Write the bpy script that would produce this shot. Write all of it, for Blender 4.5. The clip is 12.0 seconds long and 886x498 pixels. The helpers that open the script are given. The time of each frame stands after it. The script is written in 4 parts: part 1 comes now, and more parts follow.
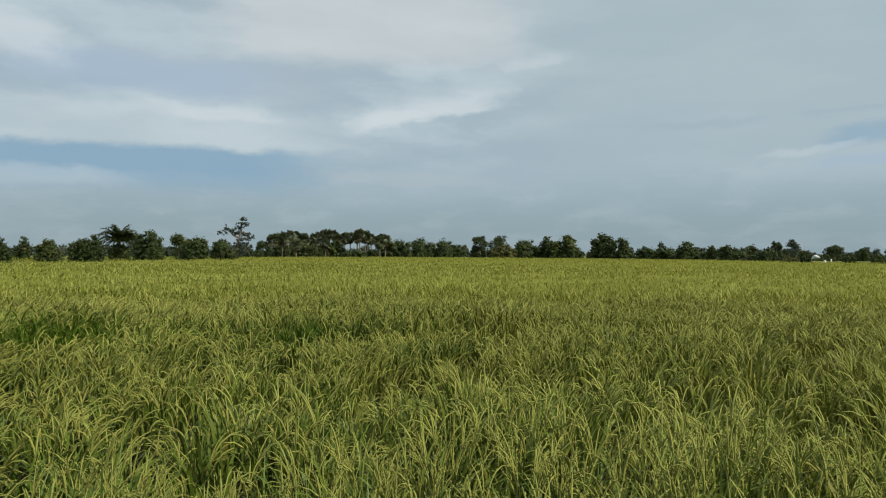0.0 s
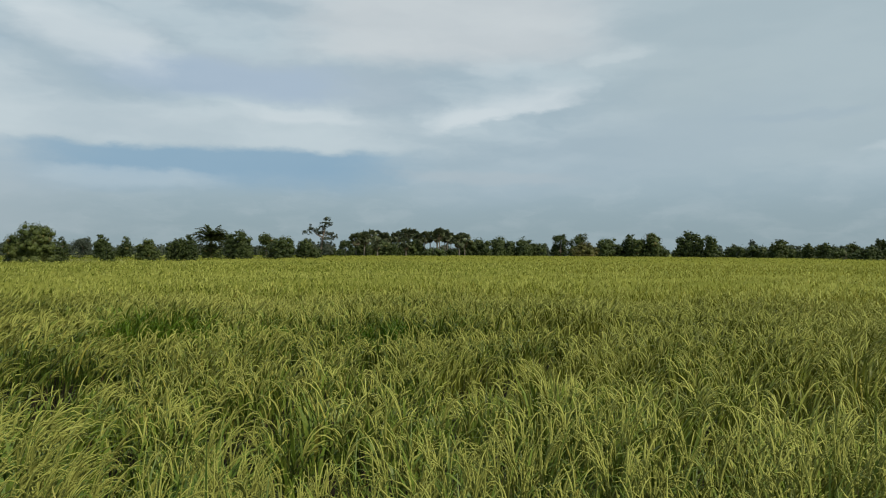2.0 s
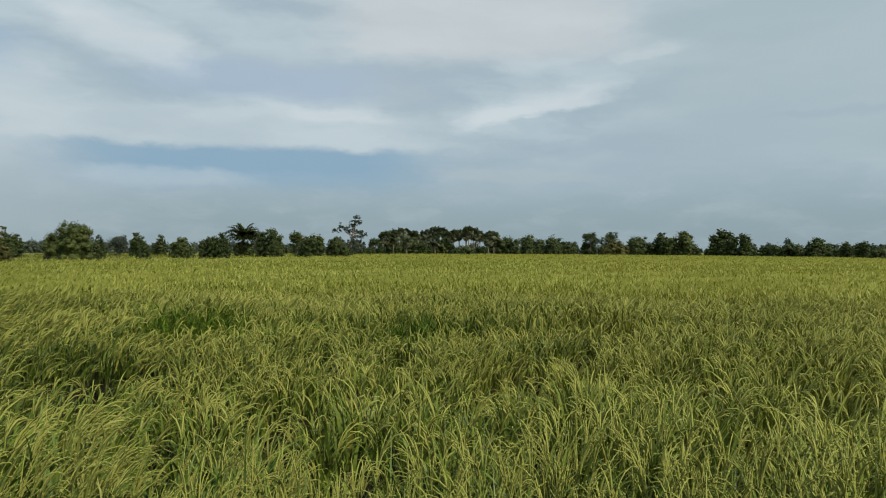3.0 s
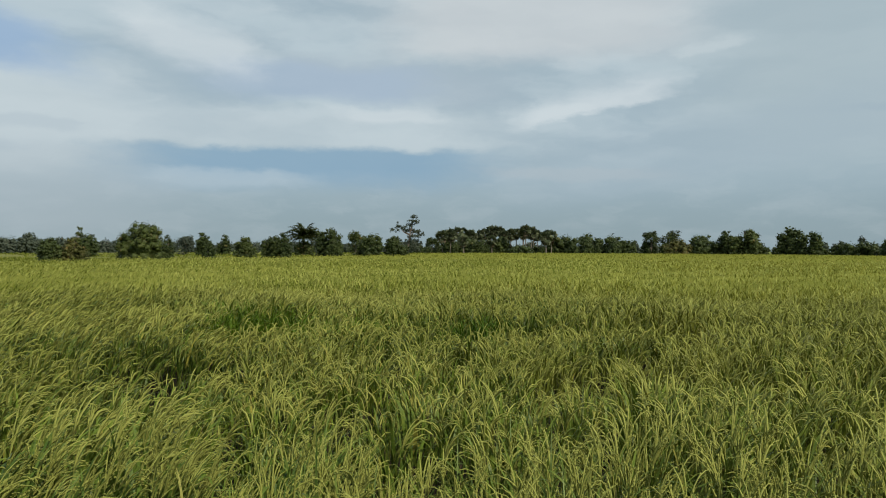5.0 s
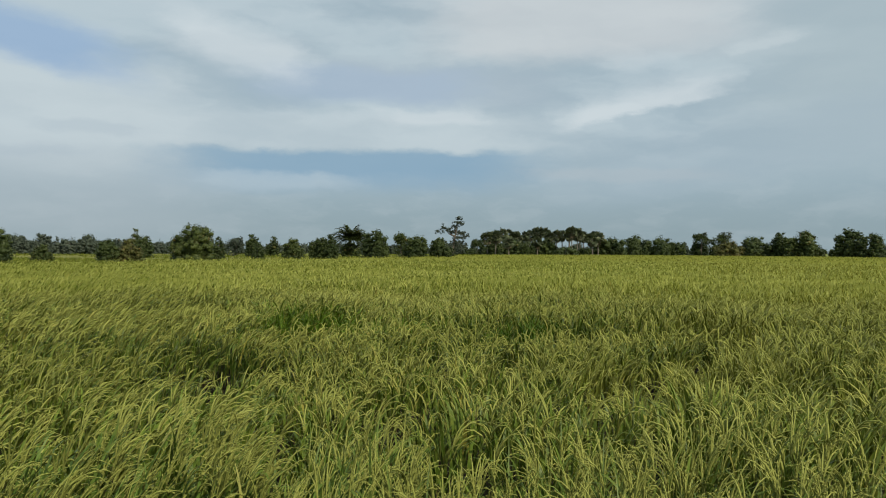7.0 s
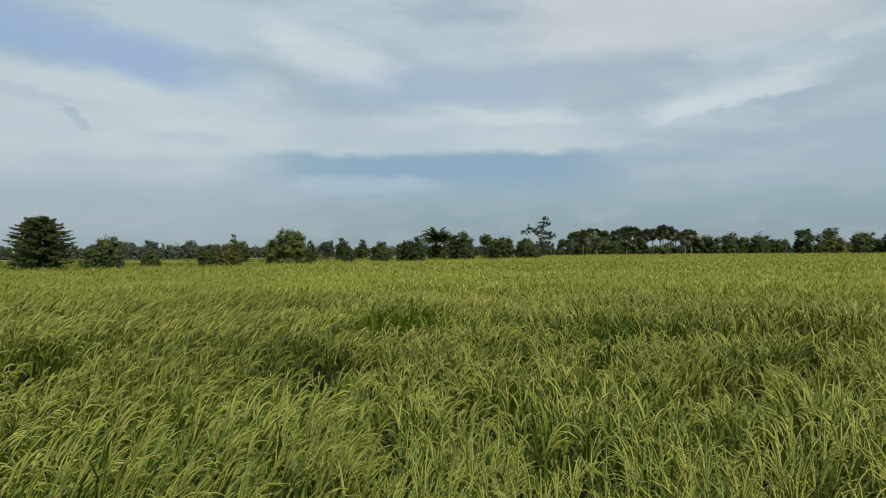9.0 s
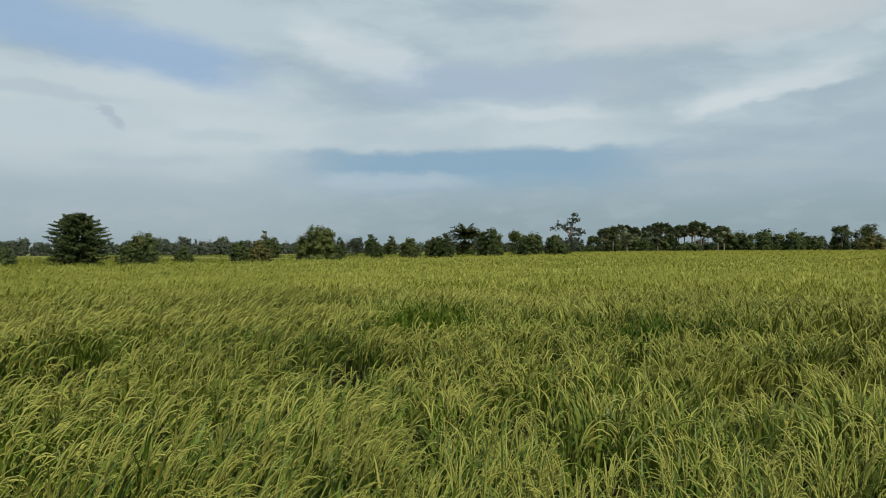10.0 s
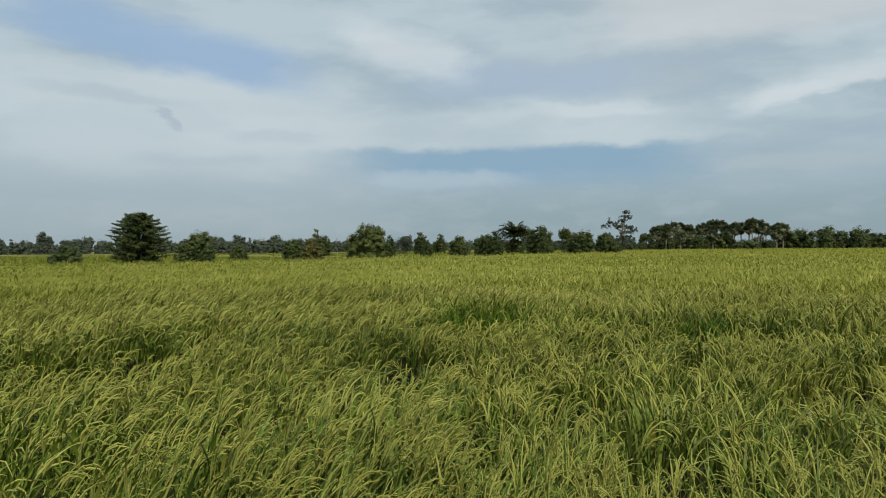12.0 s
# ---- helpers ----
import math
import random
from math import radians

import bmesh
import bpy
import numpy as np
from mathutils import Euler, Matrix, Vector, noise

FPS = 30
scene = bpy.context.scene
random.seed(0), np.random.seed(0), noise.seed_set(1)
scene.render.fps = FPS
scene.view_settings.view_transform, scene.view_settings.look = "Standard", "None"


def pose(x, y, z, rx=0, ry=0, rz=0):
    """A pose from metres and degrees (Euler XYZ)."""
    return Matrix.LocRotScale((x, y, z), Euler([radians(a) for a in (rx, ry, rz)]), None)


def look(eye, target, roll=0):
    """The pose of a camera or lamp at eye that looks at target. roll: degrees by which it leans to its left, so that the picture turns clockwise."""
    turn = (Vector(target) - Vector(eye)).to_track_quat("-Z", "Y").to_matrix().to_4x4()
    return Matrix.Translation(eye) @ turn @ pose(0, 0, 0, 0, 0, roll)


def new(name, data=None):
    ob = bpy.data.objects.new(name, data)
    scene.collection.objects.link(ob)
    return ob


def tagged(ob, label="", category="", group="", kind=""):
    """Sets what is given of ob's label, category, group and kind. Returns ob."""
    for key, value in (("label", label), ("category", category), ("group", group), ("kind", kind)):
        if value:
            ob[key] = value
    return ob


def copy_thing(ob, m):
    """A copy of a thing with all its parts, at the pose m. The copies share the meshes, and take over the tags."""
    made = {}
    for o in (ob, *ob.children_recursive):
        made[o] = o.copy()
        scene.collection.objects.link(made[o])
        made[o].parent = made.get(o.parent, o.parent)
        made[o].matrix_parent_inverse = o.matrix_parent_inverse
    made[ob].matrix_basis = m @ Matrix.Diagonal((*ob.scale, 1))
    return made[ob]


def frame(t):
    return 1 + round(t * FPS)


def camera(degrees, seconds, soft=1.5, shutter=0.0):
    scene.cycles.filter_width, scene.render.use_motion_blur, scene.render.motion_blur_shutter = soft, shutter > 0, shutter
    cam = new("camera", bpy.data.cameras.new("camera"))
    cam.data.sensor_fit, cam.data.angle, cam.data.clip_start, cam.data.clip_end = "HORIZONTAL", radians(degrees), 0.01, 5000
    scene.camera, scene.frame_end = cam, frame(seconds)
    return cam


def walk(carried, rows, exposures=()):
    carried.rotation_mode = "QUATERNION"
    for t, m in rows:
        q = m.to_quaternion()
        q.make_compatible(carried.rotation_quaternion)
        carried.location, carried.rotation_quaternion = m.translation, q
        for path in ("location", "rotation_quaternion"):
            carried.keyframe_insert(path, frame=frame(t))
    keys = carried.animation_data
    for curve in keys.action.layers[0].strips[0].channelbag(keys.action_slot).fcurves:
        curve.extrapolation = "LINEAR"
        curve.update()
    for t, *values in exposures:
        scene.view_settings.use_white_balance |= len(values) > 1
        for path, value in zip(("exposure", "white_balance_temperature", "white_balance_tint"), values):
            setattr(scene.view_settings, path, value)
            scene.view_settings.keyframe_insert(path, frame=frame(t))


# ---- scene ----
# camera: a slow pan from one standing place at the edge of a rice field
EYE = 1.75
cam = camera(65.69, 12.0, soft=1.05)
ROWS = [
    (0.0, -0.0000, 0.0000, 0.0000, 0.000, 0.479, -0.335),
    (0.5, -0.0120, 0.0054, 0.0005, 2.358, 0.362, -0.192),
    (1.0, -0.0279, 0.0083, -0.0022, 4.735, 0.499, -0.195),
    (1.5, -0.0288, 0.0030, -0.0040, 5.652, 0.390, -0.171),
    (2.0, -0.0331, -0.0035, -0.0033, 6.621, 0.338, -0.279),
    (2.5, -0.0465, -0.0073, -0.0018, 8.229, 0.210, -0.212),
    (3.0, -0.0561, -0.0095, -0.0044, 9.038, 0.175, -0.340),
    (3.2, -0.0593, -0.0104, -0.0057, 9.531, 0.211, -0.298),
    (4.8, -0.0866, -0.0180, -0.0125, 13.549, -0.073, -0.195),
    (5.0, -0.0939, -0.0150, -0.0097, 13.773, 0.082, -0.282),
    (5.5, -0.0950, -0.0172, -0.0113, 14.622, 0.216, 0.089),
    (6.0, -0.0988, -0.0250, -0.0098, 15.467, 0.331, 0.152),
    (6.5, -0.1021, -0.0369, -0.0097, 16.433, 0.473, 0.124),
    (7.0, -0.1150, -0.0364, -0.0091, 17.524, 0.196, -0.366),
    (7.5, -0.1311, -0.0418, -0.0071, 19.845, 0.182, -0.446),
    (7.7, -0.1358, -0.0444, -0.0065, 20.755, 0.344, -0.310),
    (9.3, -0.1342, -0.0740, -0.0088, 25.052, 0.225, 0.279),
    (9.5, -0.1413, -0.0777, -0.0070, 25.269, 0.183, 0.157),
    (10.0, -0.1520, -0.0859, -0.0073, 27.059, 0.020, 0.309),
    (10.5, -0.1562, -0.0972, -0.0064, 28.243, 0.045, 0.297),
    (11.0, -0.1643, -0.0948, -0.0087, 28.763, -0.279, 0.303),
    (11.5, -0.1844, -0.0933, -0.0117, 29.612, -0.210, 0.186),
    (12.0, -0.1930, -0.1052, -0.0120, 31.142, -0.117, 0.351),
]
walk(cam, [(t, pose(x, y, EYE + z, 90 + pitch, roll, yaw)) for t, x, y, z, yaw, pitch, roll in ROWS])

# ---- light ----
SUN_AZ, SUN_EL = 235.0, 46.0      # degrees to the left of the y axis, and above the horizon
CLOUD = 1.0


def bearing(az, d, z=0.0):
    """The place at d metres in the direction az (degrees to the left of the y axis)."""
    return Vector((-math.sin(radians(az)) * d, math.cos(radians(az)) * d, z))


sun = new("sun", bpy.data.lights.new("sun", "SUN"))
sun.data.energy, sun.data.angle, sun.data.color = 4.85, radians(2.0), (1.0, 0.92, 0.76)
sun.matrix_world = look(bearing(SUN_AZ, 100 * math.cos(radians(SUN_EL)), 100 * math.sin(radians(SUN_EL))), (0, 0, 0))


class Nodes:
    """A short way to write node trees."""

    def __init__(self, tree):
        self.tree = tree
        tree.nodes.clear()

    def add(self, kind, *inputs, **settings):
        n = self.tree.nodes.new(kind)
        for key, value in settings.items():
            setattr(n, key, value)
        for i, value in enumerate(inputs):
            self.put(n.inputs[i], value)
        return n

    def put(self, socket, value):
        if value is None:
            return
        if isinstance(value, bpy.types.NodeSocket):
            self.tree.links.new(value, socket)
        elif isinstance(value, bpy.types.Node):
            self.tree.links.new(value.outputs[0], socket)
        else:
            socket.default_value = value

    def math(self, op, a, b=None, c=None):
        return self.add("ShaderNodeMath", a, b, c, operation=op).outputs[0]

    def ramp(self, value, lo, hi, a=0.0, b=1.0, smooth=True):
        n = self.add("ShaderNodeMapRange", value, lo, hi, a, b)
        n.interpolation_type = "SMOOTHSTEP" if smooth else "LINEAR"
        return n.outputs[0]

    def mix(self, fac, a, b, blend="MIX"):
        n = self.add("ShaderNodeMix", data_type="RGBA", blend_type=blend)
        for socket, value in ((n.inputs[0], fac), (n.inputs[6], a), (n.inputs[7], b)):
            self.put(socket, (*value, 1) if isinstance(value, tuple) and len(value) == 3 else value)
        return n.outputs[2]

    def noise(self, vector, scale, detail=4.0, rough=0.55, distort=0.0):
        n = self.add("ShaderNodeTexNoise")
        for key, value in (("Vector", vector), ("Scale", scale), ("Detail", detail), ("Roughness", rough), ("Distortion", distort)):
            self.put(n.inputs[key], value)
        return n.outputs[0]


# sky: thin layered cloud over a hazy blue, laid out by bearing and height in degrees
world = bpy.data.worlds.new("world")
scene.world = world
world.use_nodes = True
W = Nodes(world.node_tree)
way = W.add("ShaderNodeTexCoord").outputs["Generated"]
xyz = W.add("ShaderNodeSeparateXYZ", way)
az = W.math("MULTIPLY", W.math("ARCTAN2", W.math("MULTIPLY", xyz.outputs[0], -1.0), xyz.outputs[1]), 57.2958)
el = W.math("MULTIPLY", W.math("ARCSINE", xyz.outputs[2]), 57.2958)
flat = W.add("ShaderNodeCombineXYZ", az, el, 0.0).outputs[0]
stretched = W.add("ShaderNodeVectorMath", flat, (0.10, 0.24, 1.0), operation="MULTIPLY").outputs[0]
shifted = W.add("ShaderNodeVectorMath", stretched, (9.0, 4.0, 2.0), operation="ADD").outputs[0]
warp_x = W.math("MULTIPLY_ADD", W.noise(stretched, 3.0, 5.0, 0.6), 5.0, -2.5)
warp_y = W.math("MULTIPLY_ADD", W.noise(shifted, 2.6, 5.0, 0.55), 1.7, -0.85)
warped = W.add("ShaderNodeVectorMath", flat, W.add("ShaderNodeCombineXYZ", warp_x, warp_y, 0.0).outputs[0], operation="ADD").outputs[0]
wisps = W.noise(W.add("ShaderNodeVectorMath", warped, (0.045, 0.16, 1.0), operation="MULTIPLY").outputs[0], 1.6, 4.0, 0.5)
fine = W.noise(W.add("ShaderNodeVectorMath", warped, (0.14, 0.40, 1.0), operation="MULTIPLY").outputs[0], 1.3, 5.0, 0.55)


def band(at_az, at_el, half, tilt, lo, lo_in, hi_in, hi):
    """A streak of the sky about a slanting line, with its own softness above and below."""
    m = W.add("ShaderNodeMapping", warped, vector_type="TEXTURE")
    m.inputs["Location"].default_value = (at_az, at_el, 0)
    m.inputs["Rotation"].default_value = (0, 0, radians(tilt))
    m.inputs["Scale"].default_value = (half, 1, 1)
    q = W.add("ShaderNodeSeparateXYZ", m.outputs[0])
    ends = W.ramp(W.math("ABSOLUTE", q.outputs[0]), 1.2, 0.5)
    return W.math("MULTIPLY", ends, W.math("MULTIPLY", W.ramp(q.outputs[1], lo, lo_in), W.ramp(q.outputs[1], hi, hi_in)))


sky = W.add("ShaderNodeTexSky", sky_type="NISHITA")
sky.sun_disc, sky.sun_elevation, sky.sun_rotation = False, radians(SUN_EL), radians(-SUN_AZ)
sky.air_density, sky.dust_density, sky.ozone_density = 1.0, 1.5, 2.0
clear = W.mix(1.0, sky.outputs[0], (0.085, 0.085, 0.085), "MULTIPLY")
haze = W.mix(W.ramp(el, 0.0, 8.0), (0.275, 0.365, 0.405), (0.330, 0.440, 0.505))
veil = W.mix(W.ramp(wisps, 0.38, 0.62), (0.370, 0.475, 0.540), (0.490, 0.590, 0.640))
cover = W.mix(W.ramp(el, 3.0, 10.0), haze, veil)
cover = W.mix(W.math("MULTIPLY", W.ramp(fine, 0.42, 0.72), 0.18), cover, (0.58, 0.65, 0.69))
colour = W.mix(0.95, clear, cover)
WHITE, CREAM, GREY, SLATE, BLUE, DEEP, PALE, SKYBLUE, PLAIN = (0.565, 0.645, 0.680), (0.595, 0.635, 0.655), (0.39, 0.48, 0.55), (0.355, 0.455, 0.525), (0.245, 0.390, 0.520), (0.300, 0.440, 0.630), (0.430, 0.500, 0.545), (0.365, 0.475, 0.615), (0.395, 0.490, 0.535)
BRIGHT = (0.66, 0.725, 0.755)
for tint, amount, spot in (
    (PLAIN, 0.80, (-24.0, 13.0, 20.0, 0.0, -9.0, -4.0, 6.0, 14.0)),
    (CREAM, 0.70, (6.0, 17.4, 14.0, 0.0, -3.0, -0.8, 3.0, 6.0)),
    (PALE, 0.50, (56.0, 4.2, 24.0, 0.0, -5.0, -2.2, 2.5, 5.0)),
    (WHITE, 0.66, (52.0, 9.6, 16.0, 0.0, -5.5, -1.0, 3.4, 5.2)),
    (WHITE, 0.46, (27.0, 9.7, 22.0, -0.6, -1.7, -1.0, 0.6, 2.6)),
    (GREY, 0.75, (18.0, 13.6, 11.0, 3.0, -2.2, -0.6, 0.8, 2.2)),
    (SLATE, 0.50, (-7.0, 8.6, 16.0, -9.8, -4.0, -1.6, 0.4, 3.0)),
    (SKYBLUE, 0.55, (24.0, 13.5, 10.0, 0.0, -2.0, -0.6, 0.6, 2.0)),
    (DEEP, 0.85, (53.6, 15.0, 12.5, 8.8, -2.0, -0.3, 1.2, 3.2)),
    (BLUE, 0.88, (24.5, 7.2, 15.5, -0.6, -3.2, -0.5, 0.60, 1.30)),
    (BRIGHT, 0.62, (34.0, 15.7, 6.0, 12.0, -2.6, -0.3, 0.5, 2.6)),
    (BRIGHT, 0.45, (18.5, 11.0, 5.0, 0.0, -0.9, -0.2, 0.3, 1.1)),
    (BRIGHT, 0.62, (1.5, 11.1, 7.0, -9.8, -0.40, 0.15, 0.45, 2.6)),
    (WHITE, 0.45, (-7.3, 15.4, 2.6, -8.0, -0.4, 0.0, 0.2, 0.7)),
    (WHITE, 0.34, (31.5, 5.6, 7.0, 0.0, -1.0, 0.0, 0.3, 0.9)),
    (BLUE, 0.60, (-32.5, 8.8, 4.5, -6.0, -1.3, -0.2, 0.2, 1.2)),
    (WHITE, 0.38, (-28.5, 7.8, 3.6, -6.0, -0.5, 0.0, 0.15, 0.5)),
    (SLATE, 0.55, (-21.0, 10.3, 5.0, 0.5, -0.45, -0.05, 0.05, 0.35)),
    (SLATE, 0.50, (-30.5, 10.6, 3.5, -3.0, -0.40, -0.05, 0.05, 0.30)),
    (SKYBLUE, 0.50, (-31.0, 6.9, 3.5, -3.0, -0.7, -0.1, 0.1, 0.5)),
    (GREY, 0.40, (57.0, 11.6, 6.0, 4.0, -0.7, -0.1, 0.1, 0.8)),
    (GREY, 0.35, (44.5, 9.0, 3.6, 2.0, -0.8, -0.1, 0.2, 0.6)),
    (GREY, 0.35, (50.0, 7.0, 6.0, -2.0, -0.7, -0.1, 0.1, 0.8)),
    (PALE, 0.45, (3.0, 6.2, 9.0, 2.0, -0.6, -0.1, 0.1, 0.7)),
    (GREY, 0.70, (52.8, 10.0, 1.6, 30.0, -0.5, -0.1, 0.1, 0.5)),
):
    colour = W.mix(W.math("MULTIPLY", band(*spot), amount), colour, tint)
W.add("ShaderNodeOutputWorld", W.add("ShaderNodeBackground", colour, CLOUD))


# ---- materials ----
def material(name):
    mat = bpy.data.materials.new(name)
    mat.use_nodes = True
    return mat, Nodes(mat.node_tree)


def plant_material(name, dark, light, dry, dry_part=0.15, through_leaf=0.35, rough=0.5, patch=0.25, spread=0.5, olive=None, by_object=False, gloss=0.15):
    """Leaves: two greens by clump and patch, some dry ones, and light that comes through."""
    mat, n = material(name)
    geo = n.add("ShaderNodeNewGeometry")
    isle = n.add("ShaderNodeObjectInfo").outputs["Random"] if by_object else geo.outputs["Random Per Island"]
    place = geo.outputs["Position"]
    big = n.noise(place, patch, 3.0)
    tone = n.math("ADD", n.math("MULTIPLY", isle, spread), n.math("MULTIPLY", n.ramp(big, 0.3, 0.7), 1.0 - spread))
    green = n.mix(tone, dark, light)
    odd = n.math("FRACT", n.math("MULTIPLY", isle, 17.31))
    share = n.math("MULTIPLY", n.ramp(n.noise(place, patch * 2.3, 3.0), 0.35, 0.7), dry_part * 2.0)
    green = n.mix(n.math("LESS_THAN", odd, share), green, dry)
    if olive:
        worn = n.ramp(n.noise(n.add("ShaderNodeVectorMath", place, (13.0, 7.0, 0.0), operation="ADD").outputs[0], patch * 1.6, 4.0), 0.50, 0.72)
        ripe = n.ramp(n.add("ShaderNodeSeparateXYZ", place).outputs[0], -1.5, 5.0)
        green = n.mix(n.math("MULTIPLY_ADD", ripe, 0.52, n.math("MULTIPLY", worn, 0.42)), green, olive)
    green = n.mix(n.math("MULTIPLY", n.ramp(n.noise(place, 40.0, 2.0), 0.4, 0.7), 0.25), green, dry)
    skin = n.add("ShaderNodeBsdfPrincipled", green)
    skin.inputs["Roughness"].default_value = rough
    skin.inputs["Specular IOR Level"].default_value = gloss
    glow = n.add("ShaderNodeBsdfTranslucent", green)
    n.add("ShaderNodeOutputMaterial", n.add("ShaderNodeMixShader", through_leaf, skin, glow))
    return mat


def solid_material(name, a, b, scale=3.0, rough=0.8, bump=0.3, stretch=(1, 1, 1)):
    mat, n = material(name)
    where = n.add("ShaderNodeVectorMath", n.add("ShaderNodeTexCoord").outputs["Object"], stretch, operation="MULTIPLY").outputs[0]
    coarse, grain = n.noise(where, scale, 4.0), n.noise(where, scale * 9, 4.0)
    paint = n.mix(n.ramp(n.math("MULTIPLY_ADD", grain, 0.5, n.math("MULTIPLY", coarse, 0.6)), 0.3, 0.8), a, b)
    skin = n.add("ShaderNodeBsdfPrincipled", paint)
    skin.inputs["Roughness"].default_value = rough
    relief = n.add("ShaderNodeBump")
    relief.inputs["Strength"].default_value = bump
    n.put(relief.inputs["Height"], grain)
    n.put(skin.inputs["Normal"], relief)
    n.add("ShaderNodeOutputMaterial", skin)
    return mat


RICE_LEAF = plant_material("rice_leaf", (0.014, 0.038, 0.005), (0.130, 0.186, 0.023), (0.240, 0.225, 0.042), 0.05, 0.16, 0.45, olive=(0.184, 0.174, 0.028), gloss=0.14)
RICE_NEAR = plant_material("rice_near", (0.014, 0.040, 0.006), (0.118, 0.180, 0.025), (0.205, 0.200, 0.042), 0.03, 0.14, 0.45, olive=(0.176, 0.168, 0.030), by_object=True, gloss=0.15)
RICE_STEM = plant_material("rice_stem", (0.030, 0.044, 0.012), (0.085, 0.092, 0.026), (0.13, 0.10, 0.05), 0.25, 0.12, 0.5)
RICE_EAR = plant_material("rice_ear", (0.205, 0.230, 0.044), (0.365, 0.380, 0.100), (0.340, 0.330, 0.078), 0.03, 0.30, 0.55, gloss=0.10)
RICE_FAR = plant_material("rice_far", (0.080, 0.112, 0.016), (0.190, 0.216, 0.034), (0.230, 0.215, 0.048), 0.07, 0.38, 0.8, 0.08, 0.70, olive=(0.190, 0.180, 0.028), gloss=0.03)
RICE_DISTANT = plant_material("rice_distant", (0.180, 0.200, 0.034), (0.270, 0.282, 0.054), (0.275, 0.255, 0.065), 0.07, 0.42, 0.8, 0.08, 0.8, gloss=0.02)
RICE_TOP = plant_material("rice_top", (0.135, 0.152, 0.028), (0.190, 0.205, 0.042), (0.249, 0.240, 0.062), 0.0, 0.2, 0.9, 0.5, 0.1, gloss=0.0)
RICE_PALE = plant_material("rice_pale", (0.085, 0.108, 0.026), (0.255, 0.250, 0.085), (0.24, 0.22, 0.08), 0.0, 0.2, 0.85, 0.035, 0.0, gloss=0.02)
RICE_GREEN = plant_material("rice_green", (0.026, 0.076, 0.007), (0.120, 0.200, 0.017), (0.205, 0.215, 0.032), 0.03, 0.35, 0.45, gloss=0.10)
LEAF_DARK = plant_material("leaf_dark", (0.016, 0.030, 0.010), (0.052, 0.072, 0.020), (0.080, 0.080, 0.027), 0.02, 0.12, 0.5, 0.35, 0.35)
LEAF_MID = plant_material("leaf_mid", (0.018, 0.035, 0.010), (0.070, 0.092, 0.024), (0.105, 0.090, 0.030), 0.04, 0.15, 0.5, 0.5, 0.4)
LEAF_DRY = plant_material("leaf_dry", (0.034, 0.046, 0.014), (0.092, 0.096, 0.028), (0.140, 0.096, 0.036), 0.12, 0.18, 0.55, 0.5, 0.4)
# grey leaves; the haze of distance is put into this colour
LEAF_GREY_HAZE = plant_material("leaf_grey_haze", (0.034, 0.048, 0.035), (0.062, 0.080, 0.055), (0.080, 0.080, 0.058), 0.04, 0.12, 0.6, 0.1, 0.35)
PALM_LEAF = plant_material("palm_leaf", (0.026, 0.044, 0.020), (0.140, 0.165, 0.088), (0.150, 0.130, 0.075), 0.06, 0.15, 0.4, 0.5, 0.7)
PALM_DEAD = plant_material("palm_dead", (0.080, 0.071, 0.045), (0.151, 0.125, 0.080), (0.125, 0.098, 0.062), 0.2, 0.1, 0.7, 0.5, 0.7)
BARK = solid_material("bark", (0.07, 0.055, 0.04), (0.17, 0.14, 0.11), 1.5, 0.9, 0.5, (3, 3, 0.6))
BARK_PALE = solid_material("bark_pale", (0.09, 0.075, 0.06), (0.19, 0.165, 0.135), 1.5, 0.9, 0.5, (2, 2, 4))
WHITE_PAINT = solid_material("white_paint", (0.62, 0.62, 0.60), (0.80, 0.80, 0.78), 2.0, 0.6, 0.1)
ROOF_METAL = solid_material("roof_metal", (0.55, 0.58, 0.60), (0.75, 0.77, 0.78), 1.0, 0.45, 0.1)
STEEL = solid_material("steel", (0.20, 0.21, 0.23), (0.32, 0.33, 0.34), 2.0, 0.5, 0.1)


